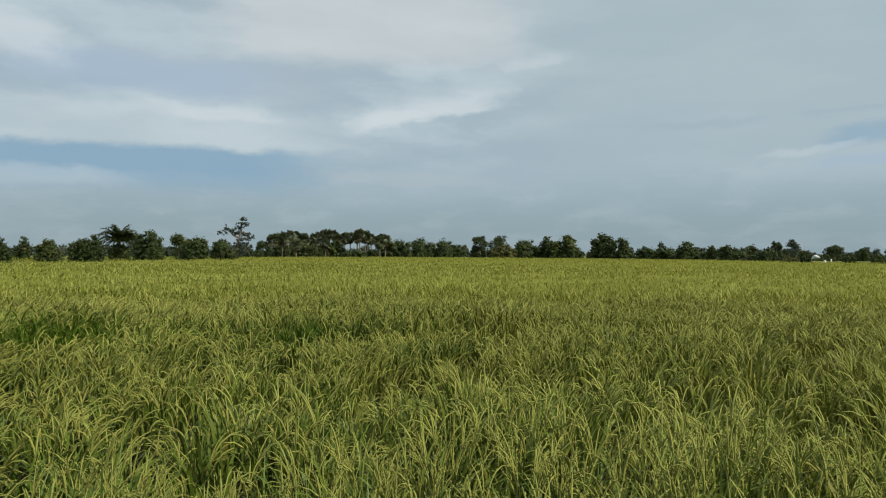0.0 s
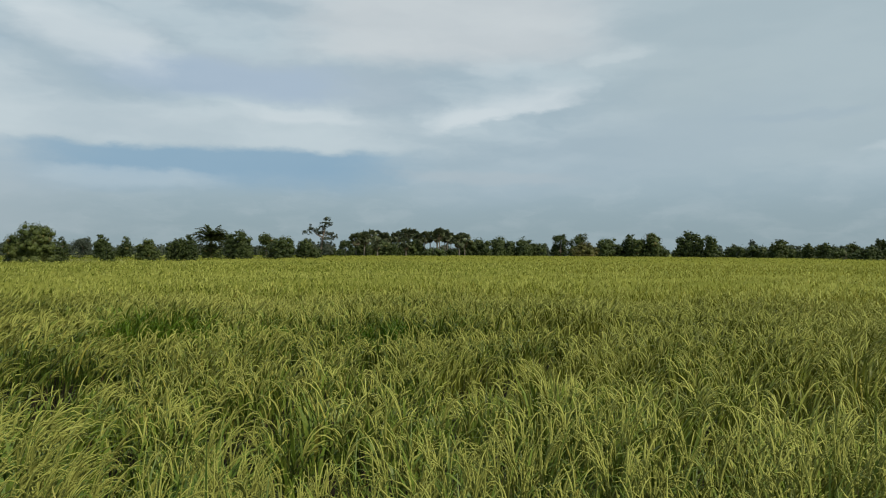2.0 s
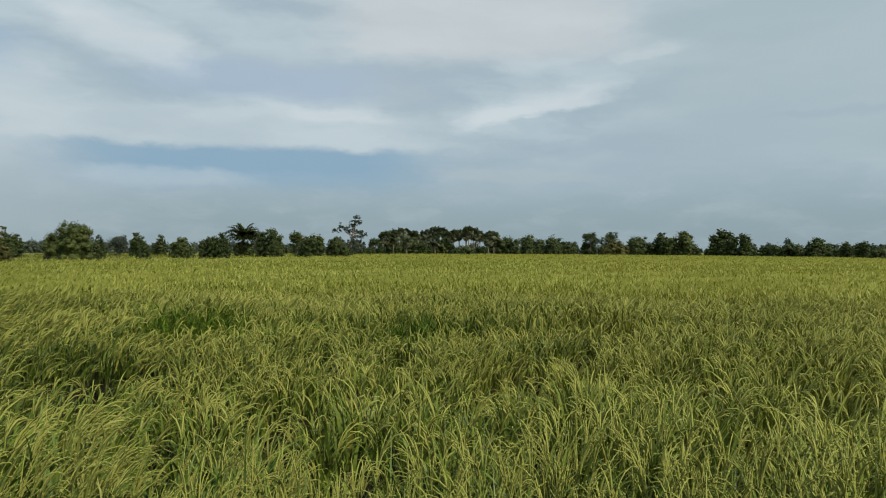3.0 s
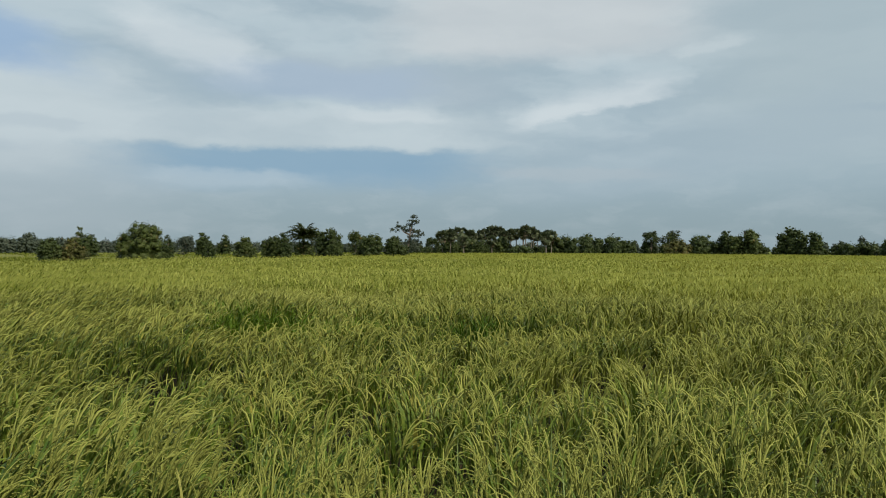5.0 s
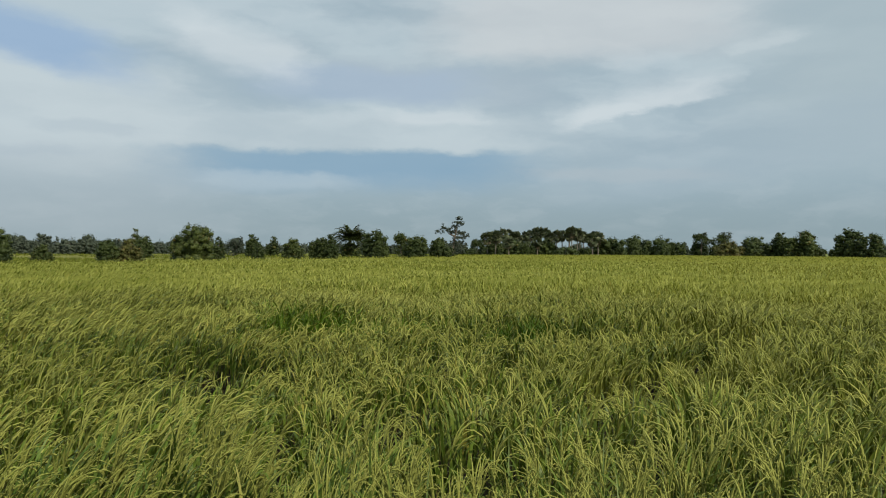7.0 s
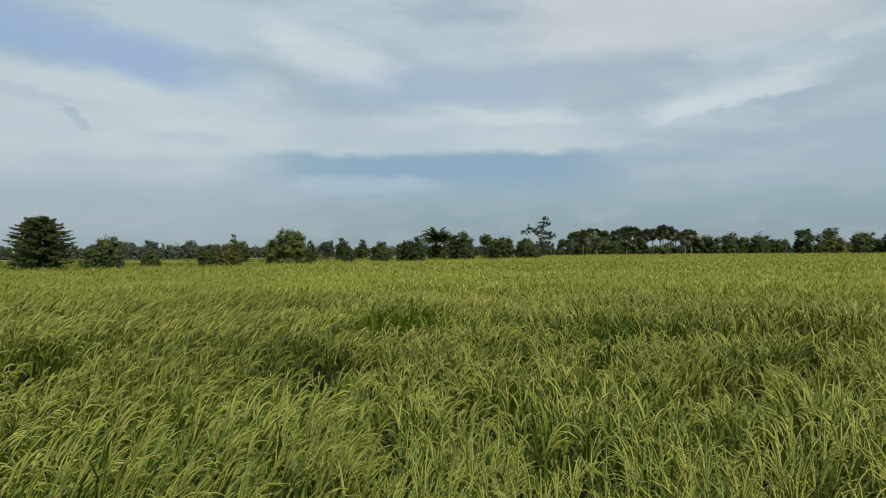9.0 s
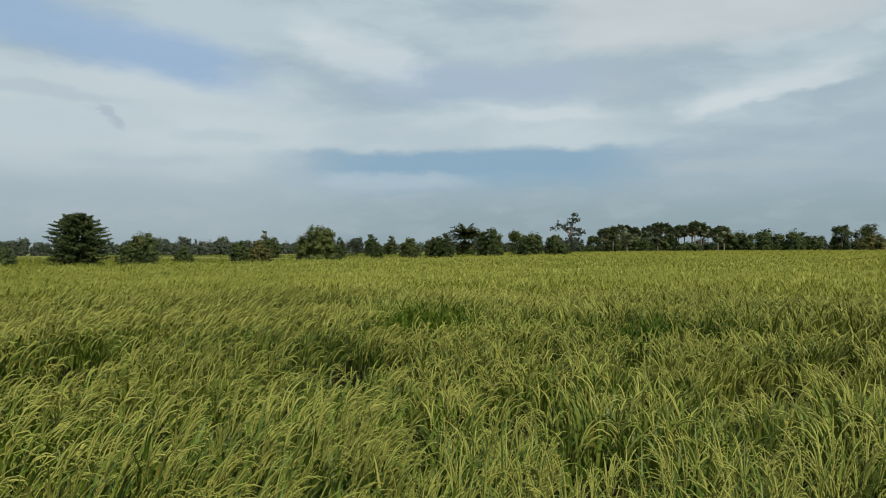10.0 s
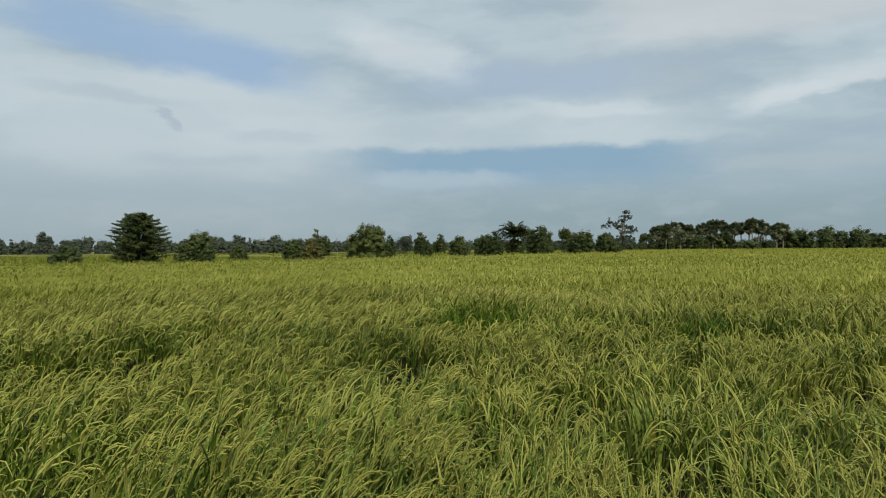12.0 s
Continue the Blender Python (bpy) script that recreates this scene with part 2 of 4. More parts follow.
def ground_material():
    """Soil under the rice near by, its colour darkened as shade, then grass and other paddies in long strips."""
    mat, n = material("ground")
    place = n.add("ShaderNodeTexCoord").outputs["Object"]
    away = n.add("ShaderNodeVectorMath", place, operation="LENGTH").outputs["Value"]
    # near-black soil colour deepens the shade in the crop's gaps
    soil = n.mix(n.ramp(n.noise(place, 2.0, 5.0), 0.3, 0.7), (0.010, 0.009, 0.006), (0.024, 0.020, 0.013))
    strips = n.noise(n.add("ShaderNodeVectorMath", place, (0.010, 0.030, 0.0), operation="MULTIPLY").outputs[0], 1.0, 3.0, 0.5, 0.5)
    grass = n.mix(n.ramp(strips, 0.42, 0.58), (0.075, 0.100, 0.026), (0.175, 0.190, 0.050))
    grass = n.mix(n.math("MULTIPLY", n.ramp(n.noise(place, 0.5, 5.0), 0.4, 0.7), 0.5), grass, (0.13, 0.145, 0.040))
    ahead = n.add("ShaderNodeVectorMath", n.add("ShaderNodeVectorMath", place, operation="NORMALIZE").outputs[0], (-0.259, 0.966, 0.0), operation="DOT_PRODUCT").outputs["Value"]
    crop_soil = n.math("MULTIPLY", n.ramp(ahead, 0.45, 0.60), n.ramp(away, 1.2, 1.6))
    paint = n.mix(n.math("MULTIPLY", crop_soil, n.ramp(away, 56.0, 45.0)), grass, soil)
    skin = n.add("ShaderNodeBsdfPrincipled", paint)
    skin.inputs["Roughness"].default_value = 0.9
    skin.inputs["Specular IOR Level"].default_value = 0.05
    relief = n.add("ShaderNodeBump")
    relief.inputs["Strength"].default_value = 0.6
    n.put(relief.inputs["Height"], n.noise(place, 6.0, 6.0))
    n.put(skin.inputs["Normal"], relief)
    n.add("ShaderNodeOutputMaterial", skin)
    return mat


GROUND = ground_material()


# ---- mesh helpers ----
def mesh_of(name, verts, tris, mats):
    """A mesh from arrays of vertices and triangles."""
    me = bpy.data.meshes.new(name)
    verts, tris = np.asarray(verts, np.float32).reshape(-1, 3), np.asarray(tris, np.int32).reshape(-1, 3)
    me.vertices.add(len(verts))
    me.vertices.foreach_set("co", verts.ravel())
    me.loops.add(tris.size)
    me.loops.foreach_set("vertex_index", tris.ravel())
    me.polygons.add(len(tris))
    me.polygons.foreach_set("loop_start", np.arange(0, tris.size, 3, dtype=np.int32))
    for mat in mats:
        me.materials.append(mat)
    me.update(calc_edges=True)
    me.validate()
    return me


def part(name, me, parent, label=""):
    ob = new(name, me)
    ob.parent = parent
    return tagged(ob, label)


def joined(pieces):
    """One pair of arrays out of several (vertices, triangles)."""
    verts, tris, start = [], [], 0
    for v, f in pieces:
        verts.append(v)
        tris.append(f + start)
        start += len(v)
    return np.concatenate(verts), np.concatenate(tris)


def ribbons(rng, base, heading, length, lean, bend, width, seg, blade=True, curl=3.4):
    """Arched strips: one for each row of base, tapering to a point."""
    n = len(base)
    s = np.linspace(0, 1, seg + 1)
    angle = lean[:, None] + bend[:, None] * s[None] ** curl
    step = (length / seg)[:, None]
    mid = (angle[:, 1:] + angle[:, :-1]) / 2
    out = np.concatenate([np.zeros((n, 1)), np.cumsum(np.sin(mid) * step, 1)], 1)
    up = np.concatenate([np.zeros((n, 1)), np.cumsum(np.cos(mid) * step, 1)], 1)
    hx, hy = np.cos(heading)[:, None], np.sin(heading)[:, None]
    spine = np.stack([base[:, :1] + out * hx, base[:, 1:2] + out * hy, base[:, 2:3] + up], 2)
    shape = (np.minimum(1.0, 0.45 + 2.2 * s) * (1 - s ** 2.2) if blade else 1 - 0.5 * s)
    turn = heading + rng.uniform(-0.7, 0.7, n)
    side = np.stack([-np.sin(turn), np.cos(turn), rng.uniform(-0.25, 0.25, n)], 1)[:, None] * (width[:, None] * shape[None] / 2)[:, :, None]
    left, right, tip = spine[:, :-1] - side[:, :-1], spine[:, :-1] + side[:, :-1], spine[:, -1:]
    verts = np.concatenate([left, right, tip], 1)
    tri = []
    for i in range(seg - 1):
        tri += [(i, seg + i, seg + i + 1), (i, seg + i + 1, i + 1)]
    tri.append((seg - 1, 2 * seg - 1, 2 * seg))
    tris = np.array(tri)[None] + (np.arange(n) * (2 * seg + 1))[:, None, None]
    return verts.reshape(-1, 3), tris.reshape(-1, 3), spine


def ears_of(rng, spine, thick):
    """Solid three-sided heads of grain along each spine, knobbly and pointed at the end."""
    n, k = spine.shape[0], spine.shape[1]
    ahead = np.gradient(spine, axis=1)
    ahead /= np.linalg.norm(ahead, axis=2, keepdims=True) + 1e-9
    u = np.cross(ahead, rng.normal(0, 1, (n, 1, 3)))
    u /= np.linalg.norm(u, axis=2, keepdims=True) + 1e-9
    w = np.cross(ahead, u)
    s = np.linspace(0, 1, k)
    r = thick * np.minimum(1, 0.35 + 3.0 * s) * (1 - 0.75 * s ** 3)
    r = (r[None] * rng.uniform(0.65, 1.3, (n, k)))[:, :, None]
    ring = [spine + r * (math.cos(q) * u + math.sin(q) * w) for q in (0, 2.094, 4.189)]
    verts = np.stack(ring, 2).reshape(-1, 3)
    tri = []
    for i in range(k - 1):
        for j in range(3):
            a, b = 3 * i + j, 3 * i + (j + 1) % 3
            tri += [(a, b, b + 3), (a, b + 3, a + 3)]
    tris = np.array(tri)[None] + (np.arange(n) * 3 * k)[:, None, None]
    return verts, tris.reshape(-1, 3)


def grains(rng, spine, count, size, spread):
    """Small pointed grains along each spine."""
    n, k = spine.shape[0], spine.shape[1]
    at = np.sort(rng.uniform(0.12, 1.0, (n, count)), 1) * (k - 1)
    i = np.minimum(at.astype(int), k - 2)
    f = (at - i)[:, :, None]
    row = np.arange(n)[:, None]
    a, b = spine[row, i], spine[row, i + 1]
    along = (b - a) / (np.linalg.norm(b - a, axis=2, keepdims=True) + 1e-9)
    off = rng.normal(0, 1, (n, count, 3))
    off -= along * (off * along).sum(2, keepdims=True)
    off /= np.linalg.norm(off, axis=2, keepdims=True) + 1e-9
    fat = spread * (1.15 - (at / (k - 1))[:, :, None] * 0.6)
    centre = (a + (b - a) * f + off * fat * rng.uniform(0.2, 1.0, (n, count, 1))).reshape(-1, 3)
    axis = (along + off * 0.55).reshape(-1, 3)
    axis /= np.linalg.norm(axis, axis=1, keepdims=True)
    u = np.cross(axis, rng.normal(0, 1, axis.shape))
    u /= np.linalg.norm(u, axis=1, keepdims=True) + 1e-9
    w = np.cross(axis, u)
    size = (size * rng.uniform(0.8, 1.25, len(centre)))[:, None]
    ring = [centre + size * 0.32 * (math.cos(q) * u + math.sin(q) * w) for q in (0, 2.094, 4.189)]
    verts = np.stack([centre + axis * size, centre - axis * size * 0.8, *ring], 1)
    tri = np.array([(0, 2, 3), (0, 3, 4), (0, 4, 2), (1, 3, 2), (1, 4, 3), (1, 2, 4)])
    tris = tri[None] + (np.arange(len(centre)) * 5)[:, None, None]
    return verts.reshape(-1, 3), tris.reshape(-1, 3)


# ---- ground ----
def build_ground():
    rings = [0, 1, 2, 4, 8, 16, 30, 45, 60, 90, 130, 200, 320, 600, 1200, 2500, 4500]
    verts, tris, around = [], [], 72
    for r in rings:
        for k in range(around):
            a = 2 * math.pi * k / around
            p = Vector((r * math.cos(a), r * math.sin(a), 0))
            verts.append((p.x, p.y, 0.04 * noise.noise(p * 0.6) if r < 50 else 0.10 * noise.noise(p * 0.03)))
    for i in range(len(rings) - 1):
        for k in range(around):
            a, b = i * around + k, i * around + (k + 1) % around
            tris += [(a, a + around, b + around), (a, b + around, b)]
    tagged(new("ground", mesh_of("ground", verts, tris, [GROUND])), "flat paddy land of soil darkened as shade under the rice and yellow-green grass reaching the horizon", "ground", kind="structure")


build_ground()

# ---- rice ----
WIND = math.atan2(0.55, 0.80)


def value_noise(x, y, scale, seed):
    """Smooth noise from 0 to 1 for arrays of places."""
    table = np.random.default_rng(seed).random((64, 64))
    x, y = x * scale, y * scale
    i, j = np.floor(x).astype(int), np.floor(y).astype(int)
    u, v = x - i, y - j
    u, v = u * u * (3 - 2 * u), v * v * (3 - 2 * v)
    t = lambda a, b: table[a % 64, b % 64]
    return (t(i, j) * (1 - u) + t(i + 1, j) * u) * (1 - v) + (t(i, j + 1) * (1 - u) + t(i + 1, j + 1) * u) * v


def steps(value, lo, hi):
    q = np.clip((value - lo) / (hi - lo), 0, 1)
    return q * q * (3 - 2 * q)


def bearings(x, y):
    return np.degrees(np.arctan2(-x, y)), np.hypot(x, y)


# dark gaps in the crop: bearing, distance, and their size across and along the line of sight
HOLES = ((37.2, 6.3, 0.24, 0.55), (39.4, 6.1, 0.18, 0.45), (34.4, 4.2, 0.20, 0.50), (32.8, 4.4, 0.16, 0.40), (21.4, 3.2, 0.16, 0.40), (22.6, 4.3, 0.25, 0.60), (26.5, 3.9, 0.18, 0.40), (52.0, 9.3, 0.35, 0.60), (56.5, 7.4, 0.30, 0.55), (14.0, 5.0, 0.18, 0.45), (-6.0, 4.6, 0.18, 0.40), (-14.0, 3.8, 0.18, 0.40), (-22.0, 5.2, 0.20, 0.45), (2.0, 6.6, 0.22, 0.50))

gaps = random.Random(12)
HOLES += tuple((gaps.uniform(-32, 62), gaps.uniform(3.2, 9.0), gaps.uniform(0.10, 0.20), gaps.uniform(0.25, 0.50)) for _ in range(46))

# where the crop steps up from a lower stretch: bearing, distance of the step, its height and the length of the low stretch
STEP = np.array(((-40, 9.0, 0.05, 2.0), (-16, 9.0, 0.08, 3.0), (-3, 9.2, 0.14, 4.0), (5, 9.1, 0.19, 4.5), (15, 9.1, 0.19, 4.6), (24, 9.2, 0.20, 4.6), (26.5, 9.5, 0.26, 4.9), (33, 9.5, 0.26, 4.9), (34.5, 9.2, 0.22, 4.0), (36, 6.9, 0.20, 1.6), (40, 6.9, 0.20, 1.6), (42, 8.5, 0.10, 1.2), (47, 10.5, 0.10, 1.2), (51, 9.9, 0.24, 1.5), (54, 9.2, 0.22, 1.4), (58, 7.8, 0.22, 1.3), (64, 7.0, 0.15, 1.0))).T


def crop_height(x, y):
    """How tall the crop stands: uneven hummocks, lower stretches, and a step up where a taller stand begins."""
    a, r = bearings(x, y)
    h = 0.95 + 0.13 * (value_noise(x, y, 1.3, 1) - 0.5) + 0.20 * (value_noise(x, y, 0.55, 4) - 0.5) + 0.10 * (value_noise(x, y, 0.2, 2) - 0.5)
    edge = np.interp(a, STEP[0], STEP[1]) + 0.7 * (value_noise(x, y, 0.9, 3) - 0.5)
    front = edge - np.interp(a, STEP[0], STEP[3])
    low = steps(r, front - 0.5, front + 0.4) * (1 - steps(r, edge - 0.2, edge + 0.15))
    h = h - np.interp(a, STEP[0], STEP[2]) * low
    bump = steps(a, 24.5, 27) * (1 - steps(a, 32, 35)) * np.exp(-((r - 10.2) / 0.9) ** 2)
    return h + 0.25 * bump - 0.45 * thinned(x, y)


def greener(x, y):
    """Where the crop is a late, dark green stand with few ears."""
    a, r = bearings(x, y)
    wob = value_noise(x, y, 1.1, 8)
    edge = np.interp(a, STEP[0], STEP[1])
    face = steps(r, edge - 0.7, edge - 0.1) * (1 - steps(r, edge + 0.5, edge + 1.1))
    return face * np.interp(a, [-5, 4, 14, 25, 27, 33, 35, 40, 49, 52, 60, 64], [0, 0.45, 0.55, 0.50, 0.75, 0.75, 0.4, 0.3, 0.3, 0.45, 0.4, 0]) > 0.25 + 0.6 * wob


def thinned(x, y):
    """How bare the crop is at a place: 1 in the dark gaps."""
    bare = np.zeros_like(x)
    for a, r, across, along in HOLES:
        p, d = bearing(a, r), bearing(a, 1.0)
        u, v = (x - p.x) * d.y - (y - p.y) * d.x, (x - p.x) * d.x + (y - p.y) * d.y
        bare = np.maximum(bare, np.exp(-(u / across) ** 2 - (v / along) ** 2))
    return bare


def field_edge(a):
    """Distance of the field's far edge by bearing."""
    return np.interp(a, [-40, -33, -28, -22, -12, 6, 14, 18, 22, 28, 34, 40, 50, 70], [140, 140, 145, 190, 250, 270, 220, 128, 112, 94, 82, 68, 57, 57])


def hills(rng, r0, r1, gap, a0=-38.0, a1=69.0):
    """Places of rice hills, jittered, between two distances."""
    n = int(2 * r1 / gap) + 1
    if n > 1400:
        k = int(math.radians(a1 - a0) / 2 * (r1 ** 2 - r0 ** 2) / gap ** 2)
        r = np.sqrt(rng.uniform(r0 ** 2, r1 ** 2, k))
        a = rng.uniform(a0, a1, k)
        x, y = -np.sin(np.radians(a)) * r, np.cos(np.radians(a)) * r
    else:
        gx, gy = np.meshgrid(np.arange(-r1, r1, gap), np.arange(-r1, r1, gap))
        x = gx.ravel() + rng.uniform(-0.42, 0.42, gx.size) * gap
        y = gy.ravel() + rng.uniform(-0.42, 0.42, gx.size) * gap
    a, r = bearings(x, y)
    keep = (r >= r0) & (r < r1) & (a > a0) & (a < a1) & (r < field_edge(a)) & (rng.random(len(x)) > 0.9 * thinned(x, y))
    return x[keep], y[keep]


def lean_of(x, y):
    a, _ = bearings(x, y)
    return 0.06 + 0.25 * steps(a, 18, 46)


def crop(rng, x, y, leaves, leaf_seg, leaf_w, ears, ear_seg, ear_w, grain=0, low=0.45, reach=1.0, solid=False, strands=1, arch=(0.6, 3.1), curl=3.2):
    """Leaf, stem and ear strips for rice hills at x, y; returns their arrays."""
    h = crop_height(x, y) * rng.uniform(0.93, 1.06, len(x))
    lean = lean_of(x, y)
    stiff = 0.70 + 0.30 * steps(bearings(x, y)[0], 8, 40)

    def spread(k):
        idx = np.repeat(np.arange(len(x)), k)
        m = len(idx)
        off = rng.normal(0, 0.045, (m, 2))
        base = np.stack([x[idx] + off[:, 0], y[idx] + off[:, 1], np.zeros(m)], 1)
        pull = lean[idx]
        own = rng.uniform(0, 2 * np.pi, m)
        vx, vy = pull * np.cos(WIND) + 0.25 * np.cos(own), pull * np.sin(WIND) + 0.25 * np.sin(own)
        return idx, m, base, np.arctan2(vy, vx), np.hypot(vx, vy)

    idx, m, base, way_, tip = spread(leaves)
    start = rng.uniform(low * 0.6, low * 1.35, m) * h[idx]
    base[:, 2] = start
    base[:, 0] += np.cos(way_) * tip * start * 0.8
    base[:, 1] += np.sin(way_) * tip * start * 0.8
    size = (h[idx] - start) * rng.uniform(0.80, 1.20, m) * reach
    lv, lt, _ = ribbons(rng, base, way_ + rng.normal(0, 0.5, m), size, tip * rng.uniform(0.4, 1.3, m), rng.uniform(*arch, m) * stiff[idx], leaf_w * rng.uniform(0.7, 1.3, m), leaf_seg, True, curl)
    pieces = [(lv, lt)]
    ear_pieces = []
    if ears:
        idx, m, base, way_, tip = spread(ears)
        start = 0.84 * h[idx] * rng.uniform(0.86, 1.06, m)
        base[:, 2] = start
        base[:, 0] += np.cos(way_) * tip * start * 0.8
        base[:, 1] += np.sin(way_) * tip * start * 0.8
        size = rng.uniform(0.16, 0.25, m) * reach
        droop = rng.uniform(0.9, 3.0, m) * (0.4 + 0.6 * stiff[idx])
        for k in range(strands):
            apart_ = 0.0 if strands == 1 else 0.45
            ev, et, spine = ribbons(rng, base, way_ + rng.normal(0, apart_, m), size * 1.12 * rng.uniform(0.7, 1.05, m), tip * 0.8 + apart_ * rng.uniform(-0.2, 0.3, m), droop * rng.uniform(0.6, 1.25, m), np.full(m, ear_w) * rng.uniform(0.7, 1.2, m), ear_seg, True, 1.5)
            if solid:
                ear_pieces.append(ears_of(rng, spine, ear_w * 0.5))
                if grain:
                    ear_pieces.append(grains(rng, spine, grain, 0.0085, 0.005))
            else:
                ear_pieces.append((ev, et))
    return pieces, ear_pieces


def stems(rng, x, y, count, seg, width):
    idx = np.repeat(np.arange(len(x)), count)
    h = crop_height(x, y)[idx]
    off = rng.normal(0, 0.04, (len(idx), 2))
    base = np.stack([x[idx] + off[:, 0], y[idx] + off[:, 1], np.full(len(idx), -0.03)], 1)
    pull = lean_of(x, y)[idx] * rng.uniform(0.6, 1.1, len(idx))
    v, t, _ = ribbons(rng, base, WIND + rng.normal(0, 0.6, len(idx)), h * 0.86, pull * 0.9, pull * 0.2, np.full(len(idx), width), seg, False)
    return v, t


def build_rice():
    rng = np.random.default_rng(11)
    field = tagged(new("rice_field"), "dense ripening green and yellow rice crop leaning in the wind", "rice crop", kind="stuff")
    leaf, late, ear, stem, far, mid = [], [], [], [], [], []
    x, y = hills(rng, 3.3, 7.5, 0.235)
    g = greener(x, y)
    a, b = crop(rng, x[~g], y[~g], 20, 6, 0.0185, 6, 4, 0.0110, 2, low=0.56, solid=True, strands=2, arch=(0.8, 3.3), curl=3.4)
    leaf += a
    ear += b
    a, b = crop(rng, x[g], y[g], 24, 6, 0.0160, 3, 4, 0.0095, 2, solid=True, strands=2, arch=(1.2, 3.3), curl=2.4)
    late += a
    ear += b
    stem.append(stems(rng, x, y, 6, 2, 0.006))
    x, y = hills(rng, 7.5, 14.0, 0.225)
    g = greener(x, y)
    a, b = crop(rng, x[~g], y[~g], 12, 4, 0.0230, 7, 3, 0.0175, low=0.54, solid=True, arch=(1.4, 3.4), curl=2.6)
    leaf += a
    ear += b
    a, b = crop(rng, x[g], y[g], 20, 5, 0.019, 4, 3, 0.0165, solid=True, arch=(1.4, 3.4), curl=2.1)
    late += a
    ear += b
    stem.append(stems(rng, x, y, 2, 1, 0.008))
    # a clump of riper, taller ears behind the green stand
    x, y = hills(rng, 10.3, 11.3, 0.20, 26.0, 31.0)
    a, b = crop(rng, x, y, 3, 4, 0.018, 7, 4, 0.0150, solid=True, arch=(0.6, 2.4))
    leaf += a
    ear += b
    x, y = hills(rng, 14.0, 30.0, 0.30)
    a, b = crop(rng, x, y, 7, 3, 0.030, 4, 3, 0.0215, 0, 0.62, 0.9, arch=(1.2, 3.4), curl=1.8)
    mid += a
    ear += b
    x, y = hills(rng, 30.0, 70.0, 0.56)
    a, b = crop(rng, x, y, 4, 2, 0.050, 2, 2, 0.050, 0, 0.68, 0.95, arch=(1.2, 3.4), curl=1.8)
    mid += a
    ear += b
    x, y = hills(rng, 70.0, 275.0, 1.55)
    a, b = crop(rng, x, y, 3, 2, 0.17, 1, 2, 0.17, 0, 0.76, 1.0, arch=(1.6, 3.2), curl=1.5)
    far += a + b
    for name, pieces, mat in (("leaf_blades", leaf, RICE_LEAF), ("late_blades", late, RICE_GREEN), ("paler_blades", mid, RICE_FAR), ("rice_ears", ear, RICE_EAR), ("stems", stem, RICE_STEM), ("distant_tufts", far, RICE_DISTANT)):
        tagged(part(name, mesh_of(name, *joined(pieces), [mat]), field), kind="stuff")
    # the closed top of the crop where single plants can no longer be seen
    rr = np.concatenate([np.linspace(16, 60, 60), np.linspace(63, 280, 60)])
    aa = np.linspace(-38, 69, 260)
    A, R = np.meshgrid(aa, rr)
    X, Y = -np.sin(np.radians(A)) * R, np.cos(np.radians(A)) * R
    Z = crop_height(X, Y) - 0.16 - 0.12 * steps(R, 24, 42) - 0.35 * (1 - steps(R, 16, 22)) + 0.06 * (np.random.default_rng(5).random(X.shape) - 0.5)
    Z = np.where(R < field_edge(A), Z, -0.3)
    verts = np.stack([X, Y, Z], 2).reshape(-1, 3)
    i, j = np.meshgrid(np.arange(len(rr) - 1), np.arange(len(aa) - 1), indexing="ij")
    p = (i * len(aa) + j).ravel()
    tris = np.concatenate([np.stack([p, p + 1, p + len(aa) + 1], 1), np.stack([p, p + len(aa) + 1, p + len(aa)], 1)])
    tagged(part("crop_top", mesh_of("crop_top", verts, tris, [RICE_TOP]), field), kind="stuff")


